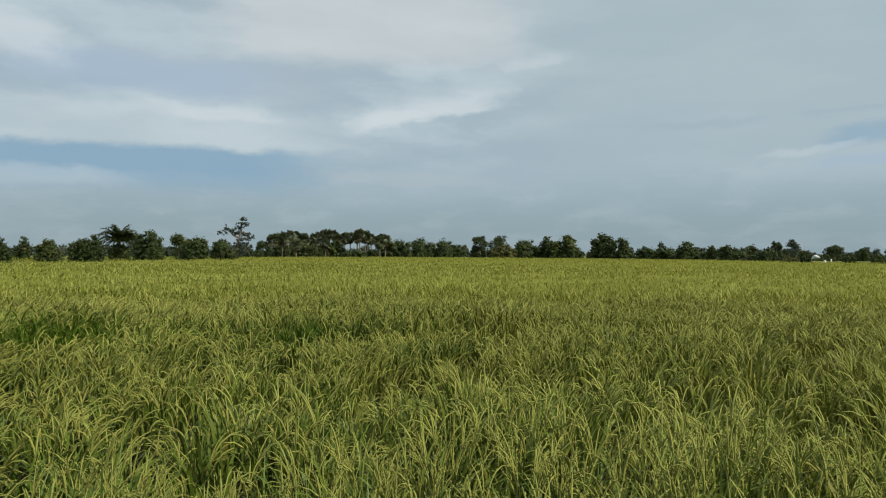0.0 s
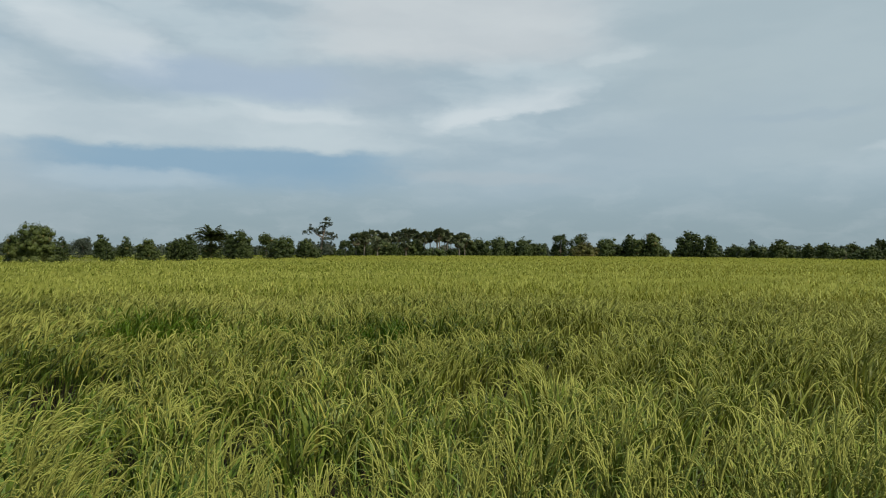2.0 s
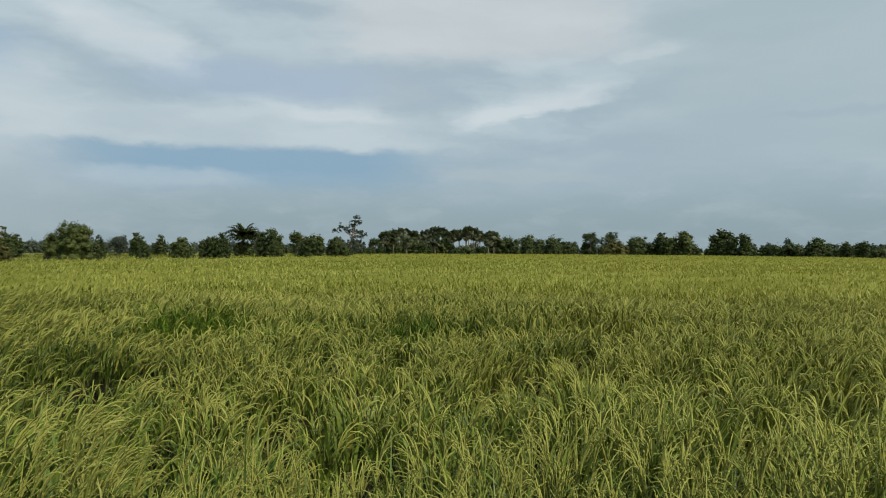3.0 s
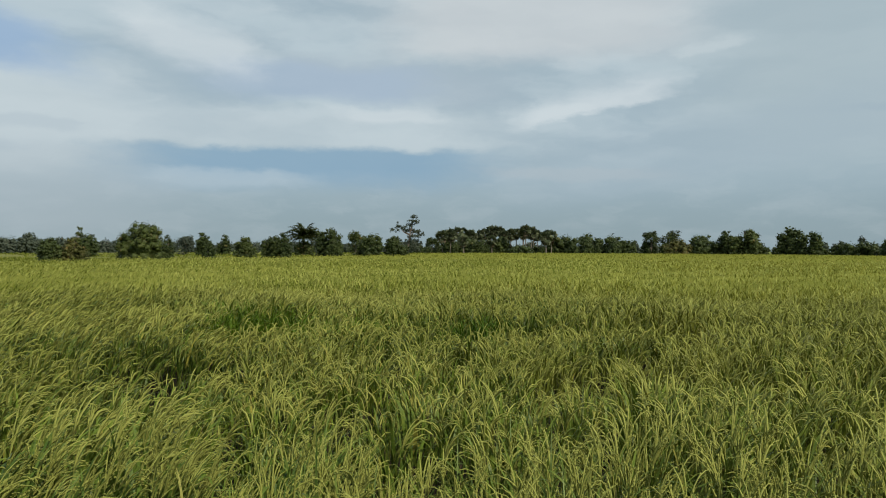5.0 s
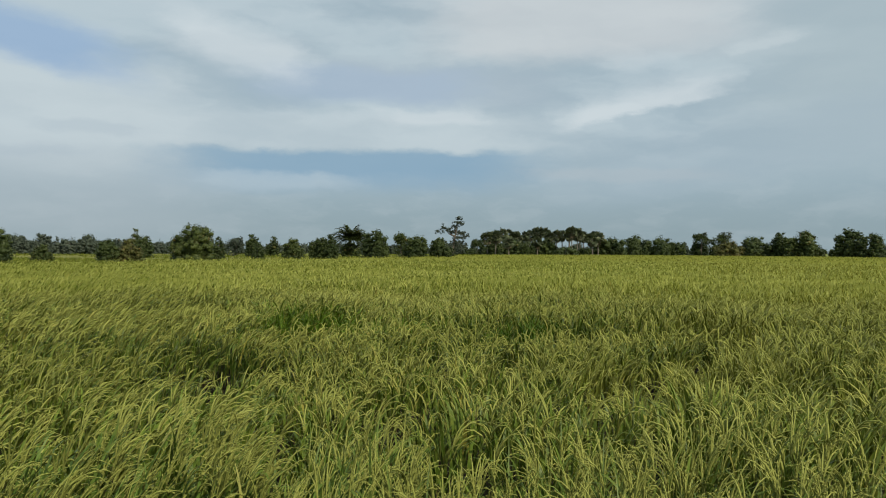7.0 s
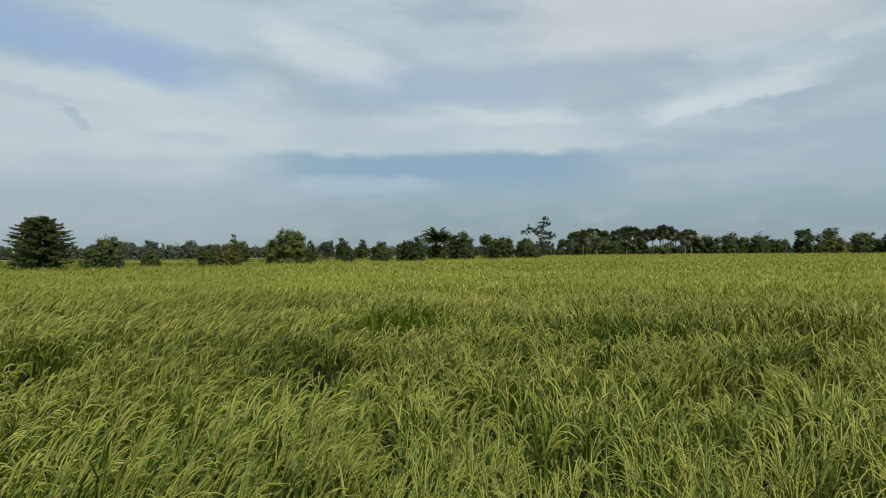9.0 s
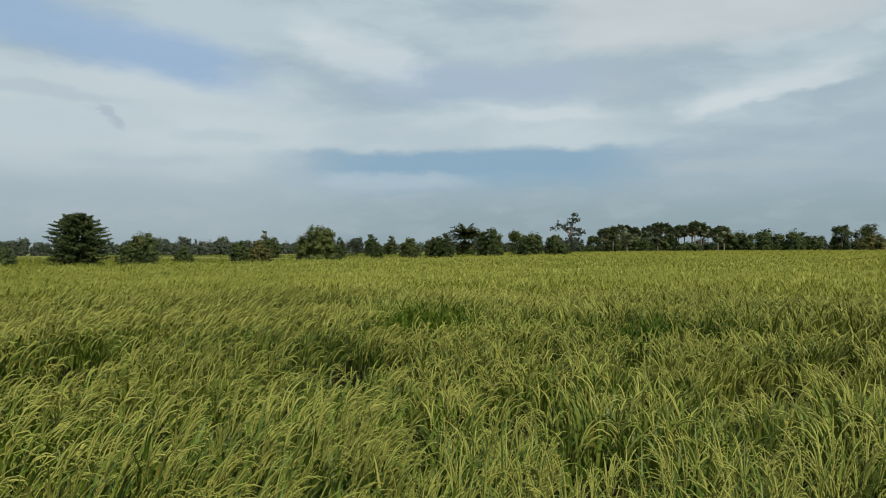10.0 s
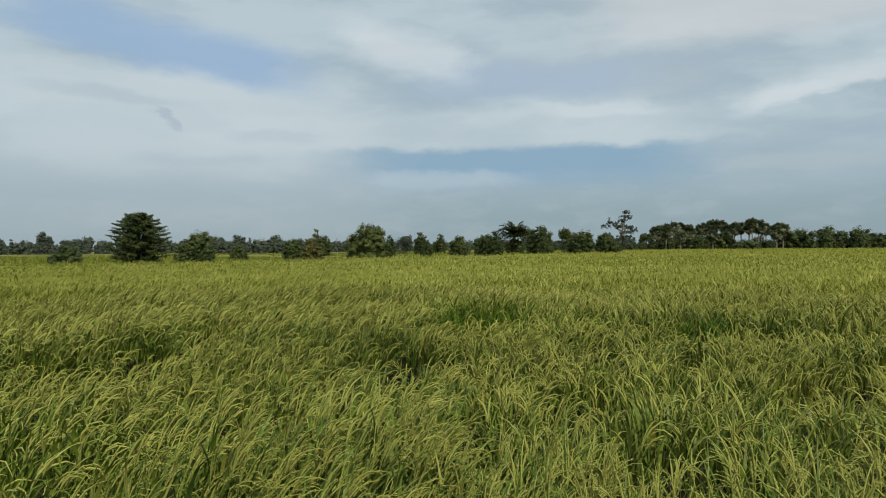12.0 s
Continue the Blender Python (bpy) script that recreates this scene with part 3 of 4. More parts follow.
def build_near_plants():
    """The nearest hills of rice, each a plant with its blades, stems and ears."""
    rng = np.random.default_rng(23)
    kinds = []
    zero = np.zeros(1)
    for i in range(18):
        plant = tagged(new("rice_plant"), "ripening rice plant with long blades and drooping yellow ears", "rice plant", "rice plants at the field's edge")
        lean = 0.05 + 0.32 * (i % 3) / 2

        def heads(m, amount=0.21):
            own = rng.uniform(0, 2 * np.pi, m)
            vx, vy = lean + amount * np.cos(own), amount * np.sin(own)
            return np.arctan2(vy, vx), np.hypot(vx, vy)

        m = 17
        way_, tip = heads(m)
        start = rng.uniform(0.18, 0.62, m)
        base = np.stack([rng.normal(0, 0.04, m) + np.cos(way_) * tip * start * 0.8, rng.normal(0, 0.04, m) + np.sin(way_) * tip * start * 0.8, start], 1)
        blades = (base, way_ + rng.normal(0, 0.5, m), (0.95 - start) * rng.uniform(0.8, 1.3, m), tip * rng.uniform(0.4, 1.3, m), rng.uniform(0.4, 3.0, m), 0.0200 * rng.uniform(0.65, 1.3, m))
        for q in range(m):
            v, t, _ = ribbons(rng, *(value[q:q + 1] for value in blades), 7)
            part("blade", mesh_of("blade", v, t, [RICE_NEAR]), plant)
        k = 9
        way_, tip = heads(k, 0.12)
        root = np.stack([rng.normal(0, 0.035, k), rng.normal(0, 0.035, k), np.full(k, -0.03)], 1)
        v, t, spine = ribbons(rng, root, way_, rng.uniform(0.72, 0.95, k), tip * 0.9, tip * 0.15, np.full(k, 0.005), 4, False)
        part("stalk_tuft", mesh_of("stalk_tuft", v, t, [RICE_STEM]), plant)
        for q in range(k):
            length, droop, pieces = rng.uniform(0.17, 0.26), rng.uniform(0.3, 1.9) + 2.0 * lean * rng.random(), []
            for _ in range(3):
                _, _, line = ribbons(rng, spine[q, -1:], way_[q:q + 1] + rng.normal(0, 0.5), np.full(1, length * rng.uniform(0.65, 1.05)), tip[q:q + 1] * 0.8 + rng.uniform(-0.05, 0.14), np.full(1, droop * rng.uniform(0.6, 1.3)), np.full(1, 0.003), 6, False, 2.0)
                pieces += [ears_of(rng, line, 0.0036), grains(rng, line, 7, 0.0090, 0.0040)]
            part("ear", mesh_of("ear", *joined(pieces), [RICE_EAR]), plant, "pale yellow drooping ear")
        kinds.append(plant)
    x, y = hills(rng, 1.5, 3.3, 0.21)
    h = crop_height(x, y)
    want = lean_of(x, y)
    used = set()
    for i in range(len(x)):
        level = int(np.clip(round((want[i] - 0.05) / 0.16), 0, 2))
        which = level + 3 * int(rng.integers(0, 6))
        m = pose(x[i], y[i], 0, 0, 0, math.degrees(WIND) + rng.normal(0, 22)) @ Matrix.Diagonal((1, 1, h[i] / 0.95 * rng.uniform(0.94, 1.06), 1))
        if which not in used:
            used.add(which)
            kinds[which].matrix_basis = m
        else:
            copy = copy_thing(kinds[which], Matrix.Identity(4))
            copy.matrix_basis = m
    for i, plant in enumerate(kinds):
        if i not in used:
            plant.matrix_basis = pose(*bearing(-37 + i, 3.45))


# ---- trees ----
def tube(points, radii, sides=7):
    """A tapered limb along points."""
    verts, tris = [], []
    for i, (p, r) in enumerate(zip(points, radii)):
        p = Vector(p)
        d = (Vector(points[min(i + 1, len(points) - 1)]) - Vector(points[max(i - 1, 0)])).normalized()
        u = d.orthogonal().normalized()
        w = d.cross(u)
        for k in range(sides):
            a = 2 * math.pi * k / sides
            verts.append(p + (u * math.cos(a) + w * math.sin(a)) * r)
    for i in range(len(points) - 1):
        for k in range(sides):
            a, b = i * sides + k, i * sides + (k + 1) % sides
            tris += [(a, b, b + sides), (a, b + sides, a + sides)]
    verts.append(Vector(points[-1]))
    tris += [((len(points) - 1) * sides + k, (len(points) - 1) * sides + (k + 1) % sides, len(verts) - 1) for k in range(sides)]
    return np.array(verts), np.array(tris)


def leaf_cloud(rng, centres, radii, count, size, squash=0.8, shell=0.7, buds_=9, spray=1.0):
    """Folded leaf clumps over the shells of several lobes, thinner on their undersides."""
    centres, radii = np.asarray(centres, float), np.asarray(radii, float)
    grow = rng.normal(0, 1, (len(radii), buds_, 3)) + np.array([0, 0, 0.35])
    grow /= np.linalg.norm(grow, axis=2, keepdims=True)
    small = radii[:, None] * rng.uniform(0.18, 0.42, (len(radii), buds_))
    buds = centres[:, None] + grow * (radii[:, None] * rng.uniform(0.65, 1.15, (len(radii), buds_)))[:, :, None] * np.array([1, 1, squash])
    centres, radii = np.concatenate([centres, buds.reshape(-1, 3)]), np.concatenate([radii * 0.85, small.ravel()])
    share = radii ** 2 / (radii ** 2).sum()
    lobe = rng.choice(len(radii), count, p=share)
    d = rng.normal(0, 1, (count, 3))
    d /= np.linalg.norm(d, axis=1, keepdims=True)
    d[:, 2] = np.where((d[:, 2] < -0.2) & (rng.random(count) < 0.6), -d[:, 2], d[:, 2])
    far = shell + (1.06 - shell) * rng.random(count) ** 0.7 + 0.24 * np.abs(rng.normal(0, 1, count)) * (rng.random(count) < 0.30)
    at = centres[lobe] + d * (radii[lobe] * far)[:, None] * np.array([1, 1, squash])
    normal = d * 0.8 + rng.normal(0, 0.55, (count, 3)) + np.array([0, 0, 0.30])
    normal /= np.linalg.norm(normal, axis=1, keepdims=True)
    u = np.cross(normal, rng.normal(0, 1, (count, 3)))
    u /= np.linalg.norm(u, axis=1, keepdims=True) + 1e-9
    w = np.cross(normal, u)
    s = (size * rng.uniform(0.55, 1.35, count))[:, None]
    verts = np.stack([at - u * s * spray, at - w * s * 0.5 + normal * s * 0.18, at + u * s * spray - normal * s * 0.25, at + w * s * 0.5 + normal * s * 0.12], 1)
    verts[:, :, 2] = np.maximum(verts[:, :, 2], 0.03)
    tris = np.array([(0, 1, 3), (1, 2, 3)])[None] + (np.arange(count) * 4)[:, None, None]
    return verts.reshape(-1, 3), tris.reshape(-1, 3)


def cores(rng, lobes, sizes, part_, squash):
    """Rough many-sided lumps that close the inside of a crown."""
    g = 1.618
    corner = np.array([(-1, g, 0), (1, g, 0), (-1, -g, 0), (1, -g, 0), (0, -1, g), (0, 1, g), (0, -1, -g), (0, 1, -g), (g, 0, -1), (g, 0, 1), (-g, 0, -1), (-g, 0, 1)]) / 1.902
    face = np.array([(0, 11, 5), (0, 5, 1), (0, 1, 7), (0, 7, 10), (0, 10, 11), (1, 5, 9), (5, 11, 4), (11, 10, 2), (10, 7, 6), (7, 1, 8), (3, 9, 4), (3, 4, 2), (3, 2, 6), (3, 6, 8), (3, 8, 9), (4, 9, 5), (2, 4, 11), (6, 2, 10), (8, 6, 7), (9, 8, 1)])
    lobes, sizes = np.asarray(lobes), np.asarray(sizes)
    n = len(sizes)
    verts = lobes[:, None] + corner[None] * rng.uniform(0.65, 1.15, (n, 12, 1)) * (sizes * part_)[:, None, None] * np.array([1, 1, squash])
    verts[:, :, 2] = np.maximum(verts[:, :, 2], 0.0)
    return verts.reshape(-1, 3), (face[None] + (np.arange(n) * 12)[:, None, None]).reshape(-1, 3)


def dome(rng, half, h, heads_=4, around=6):
    """Lobes of a broad leafy crown down to the ground: a main head and lower ones beside it, each wrapped in smaller lobes."""
    heads = [(rng.uniform(-0.2, 0.2), rng.uniform(-0.2, 0.2), 1.0, rng.uniform(0.56, 0.70))]
    turn = rng.uniform(0, 2 * math.pi)
    for k in range(heads_ - 1):
        turn += 2 * math.pi / (heads_ - 1) + rng.uniform(-0.4, 0.4)
        out = rng.uniform(0.42, 0.60)
        heads.append((out * math.cos(turn), out * math.sin(turn), rng.uniform(0.58, 0.92), rng.uniform(0.42, 0.54)))
    lobes, sizes = [], []
    for cx, cy, high, wide in heads:
        top, w = high * h, wide * half
        levels = min(6, max(3, int(top / (0.55 * w)) + 1))
        for i in range(levels):
            f = (i + 0.5) / levels
            r = w * np.interp(f, (0, 0.3, 0.6, 0.85, 1.0), (0.90, 1.0, 0.97, 0.76, 0.44))
            body = min(r * 0.80, top * 0.42)
            lobes.append((cx * half, cy * half, min(top - body, max(body * 0.5, f * top))))
            sizes.append(body)
            for k in range(around):
                q = rng.uniform(0, 2 * math.pi)
                small = min(r * rng.uniform(0.24, 0.46), top * 0.28)
                z = top * (f + rng.uniform(-0.5, 0.5) / levels)
                lobes.append((cx * half + math.cos(q) * (r - small * 0.7), cy * half + math.sin(q) * (r - small * 0.7), min(top - small * 0.9, max(small * 0.5, z))))
                sizes.append(small)
    return lobes, sizes


def layered(rng, half, h):
    """Lobes along boughs in loose tiers, each bough sagging and then rising into a thin ragged spray."""
    lobes, sizes = [], []
    for k in range(104):
        f = (k + rng.random()) / 104
        turn = k * 2.399 + rng.uniform(-0.5, 0.5)
        reach = half * np.interp(f, (0, 0.12, 0.45, 0.7, 0.86, 1.0), (1.04, 1.02, 0.96, 0.86, 0.66, 0.30)) * rng.uniform(0.76, 1.10)
        for q in (0.3, 0.5, 0.68, 0.82, 0.92, 1.0, 1.08):
            lobes.append((math.cos(turn) * reach * q, math.sin(turn) * reach * q, max(0.15, h * (0.05 + 0.90 * f) - 0.07 * h * q + 0.06 * h * q ** 3)))
            sizes.append(half * max(0.055, 0.23 - 0.17 * q) * rng.uniform(0.8, 1.3))
    return lobes, sizes


def umbrella(rng, half, h):
    """Ragged clumps of leaves held apart at the ends of a few limbs, over a thin leafy foot."""
    lobes, sizes = [], []
    for k in range(9):
        turn, out = k * 2.4 + rng.uniform(-0.5, 0.5), rng.uniform(0.05, 0.72)
        z = h * (0.86 - 0.40 * out * rng.uniform(0.3, 1.4))
        for _ in range(7):
            lobes.append((half * (out * math.cos(turn) + rng.normal(0, 0.15)), half * (out * math.sin(turn) + rng.normal(0, 0.15)), z + rng.normal(0, 0.06) * h))
            sizes.append(min(half * 0.30, h * 0.15) * rng.uniform(0.5, 1.1))
    for _ in range(14):
        lobes.append((rng.normal(0, 0.35) * half, rng.normal(0, 0.35) * half, rng.uniform(0.04, 0.55) * h))
        sizes.append(min(half * 0.32, h * 0.14) * rng.uniform(0.6, 1.1))
    return lobes, sizes


def sparse(rng, half, h, az_deg):
    """Clumps set apart along a thin leaning stem: a bough to one side, a ragged top, tufts hanging on the other."""
    lobes, sizes = [], []
    right = Vector((math.cos(radians(az_deg)), math.sin(radians(az_deg)), 0))
    back = Vector((-right.y, right.x, 0))
    for s, z, r in ((0.50, 0.96, 0.13), (0.30, 0.90, 0.19), (0.55, 0.85, 0.15), (0.28, 0.78, 0.20), (-0.75, 0.67, 0.16), (-0.45, 0.71, 0.20), (-0.2, 0.67, 0.19), (-0.95, 0.62, 0.10), (0.15, 0.62, 0.20), (0.45, 0.60, 0.19), (0.78, 0.53, 0.17), (1.0, 0.55, 0.09), (0.32, 0.45, 0.22), (0.70, 0.37, 0.15), (0.85, 0.30, 0.13), (0.30, 0.30, 0.20), (0.50, 0.19, 0.20), (0.10, 0.12, 0.16)):
        p = right * s * half + back * rng.uniform(-0.35, 0.35) * half
        for _ in range(11):
            q = p + Vector(rng.normal(0, 0.80, 3)) * half * r
            lobes.append((q.x, q.y, z * h + rng.normal(0, 0.60) * half * r))
            sizes.append(half * r * rng.uniform(0.30, 0.70))
    return lobes, sizes


def build_tree(name, label, az_deg, away, width, top, style="round", mat=None, seed=0, leaves=1500):
    """A tree or bush from its bearing, distance, width and top in degrees as seen from the field's edge."""
    rng = np.random.default_rng(seed + int(abs(az_deg) * 100))
    h = EYE + away * math.tan(radians(top))
    half = away * math.tan(radians(width)) / 2 * (1.05 if away < 200 else 1.15)
    root = tagged(new(name), label, "bush" if name == "bush" else "tree")
    root.matrix_basis = Matrix.Translation(bearing(az_deg, away))
    squash, low = 0.85, 0.12
    if style == "cone":
        lobes, sizes = layered(rng, half, h)
        squash = 0.55
    elif style == "open":
        lobes, sizes = umbrella(rng, half, h)
        squash, low = 0.70, 0.35
    elif style == "tall":
        lobes, sizes = sparse(rng, half, h, az_deg)
    else:
        lobes, sizes = dome(rng, half, h)
    lobes, sizes = np.array(lobes), np.array(sizes)
    if style in ("round", "open"):
        right = np.array([math.cos(radians(az_deg)), math.sin(radians(az_deg))])
        side = lobes[:, :2] @ right
        grow = np.clip((half * 1.08) / max(np.quantile(np.abs(side) + sizes, 0.93), 0.1), 0.6, 1.5)
        lobes[:, :2] *= grow
        sizes = np.minimum(sizes * grow, h * 0.42)
        out = np.hypot(lobes[:, 0], lobes[:, 1])
        lobes[:, :2] *= (np.minimum(out, np.maximum(half * 1.1 - sizes, 0.3 * half)) / np.maximum(out, 1e-3))[:, None]
    lobes[:, 2] *= (h * 0.97) / (lobes[:, 2] + sizes * squash).max()
    bend = rng.normal(0, 0.03, 2) * h
    if style == "tall":
        bend = np.array([math.cos(radians(az_deg)), math.sin(radians(az_deg))]) * half * 0.25
    spine = [(0, 0, -0.1), (bend[0] * 0.4, bend[1] * 0.4, h * 0.3), (bend[0], bend[1], h * 0.62), (bend[0] * 1.3, bend[1] * 1.3, h * 0.85)]
    thick = 0.026 * h + 0.03
    wood = [tube(spine, [thick, thick * 0.72, thick * 0.45, thick * 0.15])]
    inside = np.flatnonzero(np.hypot(lobes[:, 0], lobes[:, 1]) < half * 0.75)
    order, arms = rng.permutation(inside)[:10 if away < 160 or style == "tall" else 5], []
    for k in order:
        q = min(0.8, max(low, lobes[k][2] / h - 0.2)) * h
        f = q / h
        foot = Vector((bend[0] * f * 1.5, bend[1] * f * 1.5, q))
        end = Vector(lobes[k])
        bow = foot.lerp(end, 0.5) + Vector((0, 0, -0.04 * h))
        arms.append(tube([foot, bow, end], [thick * 0.42, thick * 0.26, thick * 0.07], 5))
    part("trunk", mesh_of("trunk", *joined(wood), [BARK]), root)
    for arm in arms:
        part("limb", mesh_of("limb", *arm, [BARK]), root)
    size = max(0.05, 0.00090 * away) * (0.9 if style == "tall" else 1.0)
    many = int(leaves * (2.5 if away < 125 else 1.7))
    if style == "cone":
        crown = [leaf_cloud(rng, lobes, sizes, many, size, squash, 0.3, 3, 2.1), cores(rng, lobes, sizes, 0.62, squash)]
    else:
        crown = [leaf_cloud(rng, lobes, sizes, many, size, squash, 0.60), cores(rng, lobes, sizes, 0.40 if style in ("open", "tall") else 0.72, squash)]
    part("crown", mesh_of("crown", *joined(crown), [mat or LEAF_DARK]), root)
    return root


def build_feather_palm(label, az_deg, away, width, top, seed, mat):
    """A palm with long arching feather leaves over a shaggy foot of old ones."""
    rng = np.random.default_rng(seed)
    h = EYE + away * math.tan(radians(top))
    reach = away * math.tan(radians(width)) / 2 * 1.3
    root = tagged(new("palm_tree"), label, "palm tree")
    root.matrix_basis = Matrix.Translation(bearing(az_deg, away))
    head = h * 0.56
    part("trunk", mesh_of("trunk", *tube([(0, 0, -0.1), (0.05, 0, head * 0.5), (0, 0.05, head)], [0.30, 0.26, 0.24], 8), [BARK]), root)

    def frond(lift, size, foot, colour, name, label_=""):
        turn = rng.uniform(0, 2 * math.pi)
        _, _, line = ribbons(rng, np.array([[0.0, 0.0, foot]]), np.array([turn]), np.array([size]), np.array([lift]), np.array([rng.uniform(1.0, 1.7)]), np.array([0.1]), 9, False, 1.3)
        pieces = [tube([Vector(p) for p in line[0]], list(np.linspace(0.07, 0.02, 10)), 4)]
        f = np.linspace(0.14, 1.0, 30)
        at = np.stack([np.interp(f * 9, np.arange(10), line[0][:, i]) for i in range(3)], 1)
        for sign in (-1, 1):
            m = len(f)
            v, t, _ = ribbons(rng, at, turn + sign * (1.15 - 0.5 * f) + rng.normal(0, 0.12, m), size * 0.30 * np.sin(0.35 + 2.5 * f), np.full(m, 1.0) + rng.normal(0, 0.15, m), rng.uniform(0.5, 1.3, m), np.full(m, 0.20), 3, True, 1.2)
            pieces.append((v, t))
        part(name, mesh_of(name, *joined(pieces), [colour]), root, label_)

    for k in range(60):
        frond(rng.uniform(0.0, 1.30), reach * rng.uniform(0.95, 1.25), head, mat, "frond")
    for k in range(9):
        frond(rng.uniform(0.9, 1.7), reach * rng.uniform(0.7, 0.95), head * rng.uniform(0.5, 0.95), PALM_DEAD if k % 2 else mat, "old_frond", "dry hanging frond" if k % 2 else "")


def build_palm(az_deg, away, top, seed, crown=1.0):
    """A sugar palm: a bare ringed stem and a round head of stiff fan leaves over a skirt of dead ones."""
    rng = np.random.default_rng(seed)
    h = EYE + away * math.tan(radians(top))
    root = tagged(new("palm_tree"), "tall fan palm with a round grey-green head and pale stem", "palm tree", "palms in the grove")
    root.matrix_basis = Matrix.Translation(bearing(az_deg, away))
    head = h - 1.75 * crown
    lean = rng.normal(0, 0.25, 2)
    line = [(lean[0] * s * s, lean[1] * s * s, -0.1 + (head + 0.1) * s) for s in (0, 0.15, 0.35, 0.6, 0.8, 1.0)]
    part("trunk", mesh_of("trunk", *tube(line, [0.34, 0.26, 0.22, 0.20, 0.21, 0.24], 8), [BARK_PALE]), root)

    def fans(count, lo, hi, reach, radius):
        pieces = []
        for _ in range(count):
            a, e = rng.uniform(0, 2 * np.pi), math.radians(rng.uniform(lo, hi))
            d = np.array([math.cos(a) * math.cos(e), math.sin(a) * math.cos(e), math.sin(e)])
            start = np.array(line[-1]) + d * 0.15
            hub = start + d * reach * rng.uniform(0.75, 1.1) + np.array([0, 0, -0.1])
            side = np.cross(d, (0, 0, 1.0))
            side /= np.linalg.norm(side) + 1e-9
            up = np.cross(side, d)
            roll = rng.uniform(-0.8, 0.8)
            side, up = side * math.cos(roll) + up * math.sin(roll), up * math.cos(roll) - side * math.sin(roll)
            r = radius * rng.uniform(0.8, 1.15)
            verts = [start, start + up * 0.04, hub]
            tris = [(0, 1, 2)]
            k = 9
            for i in range(k):
                for q, rad, lift in ((-0.5, 0.62, 0.05), (0.0, 1.0, -0.12), (0.5, 0.62, -0.02)):
                    w = math.radians(-125 + 250 * (i + 0.5 + q * 0.92) / k)
                    verts.append(hub + (d * math.cos(w) + side * math.sin(w)) * r * rad + up * r * lift * (1 if rad < 1 else 1.6))
                b = 3 + 3 * i
                tris += [(2, b, b + 1), (2, b + 1, b + 2)]
            pieces.append((np.array(verts), np.array(tris)))
        return joined(pieces)

    part("crown", mesh_of("crown", *fans(46, -75, 85, 0.85 * crown, 0.95 * crown), [PALM_LEAF]), root)
    part("dead_leaves", mesh_of("dead_leaves", *fans(9, -85, -50, 0.95 * crown, 0.9 * crown), [PALM_DEAD]), root, "dry brown hanging leaves")


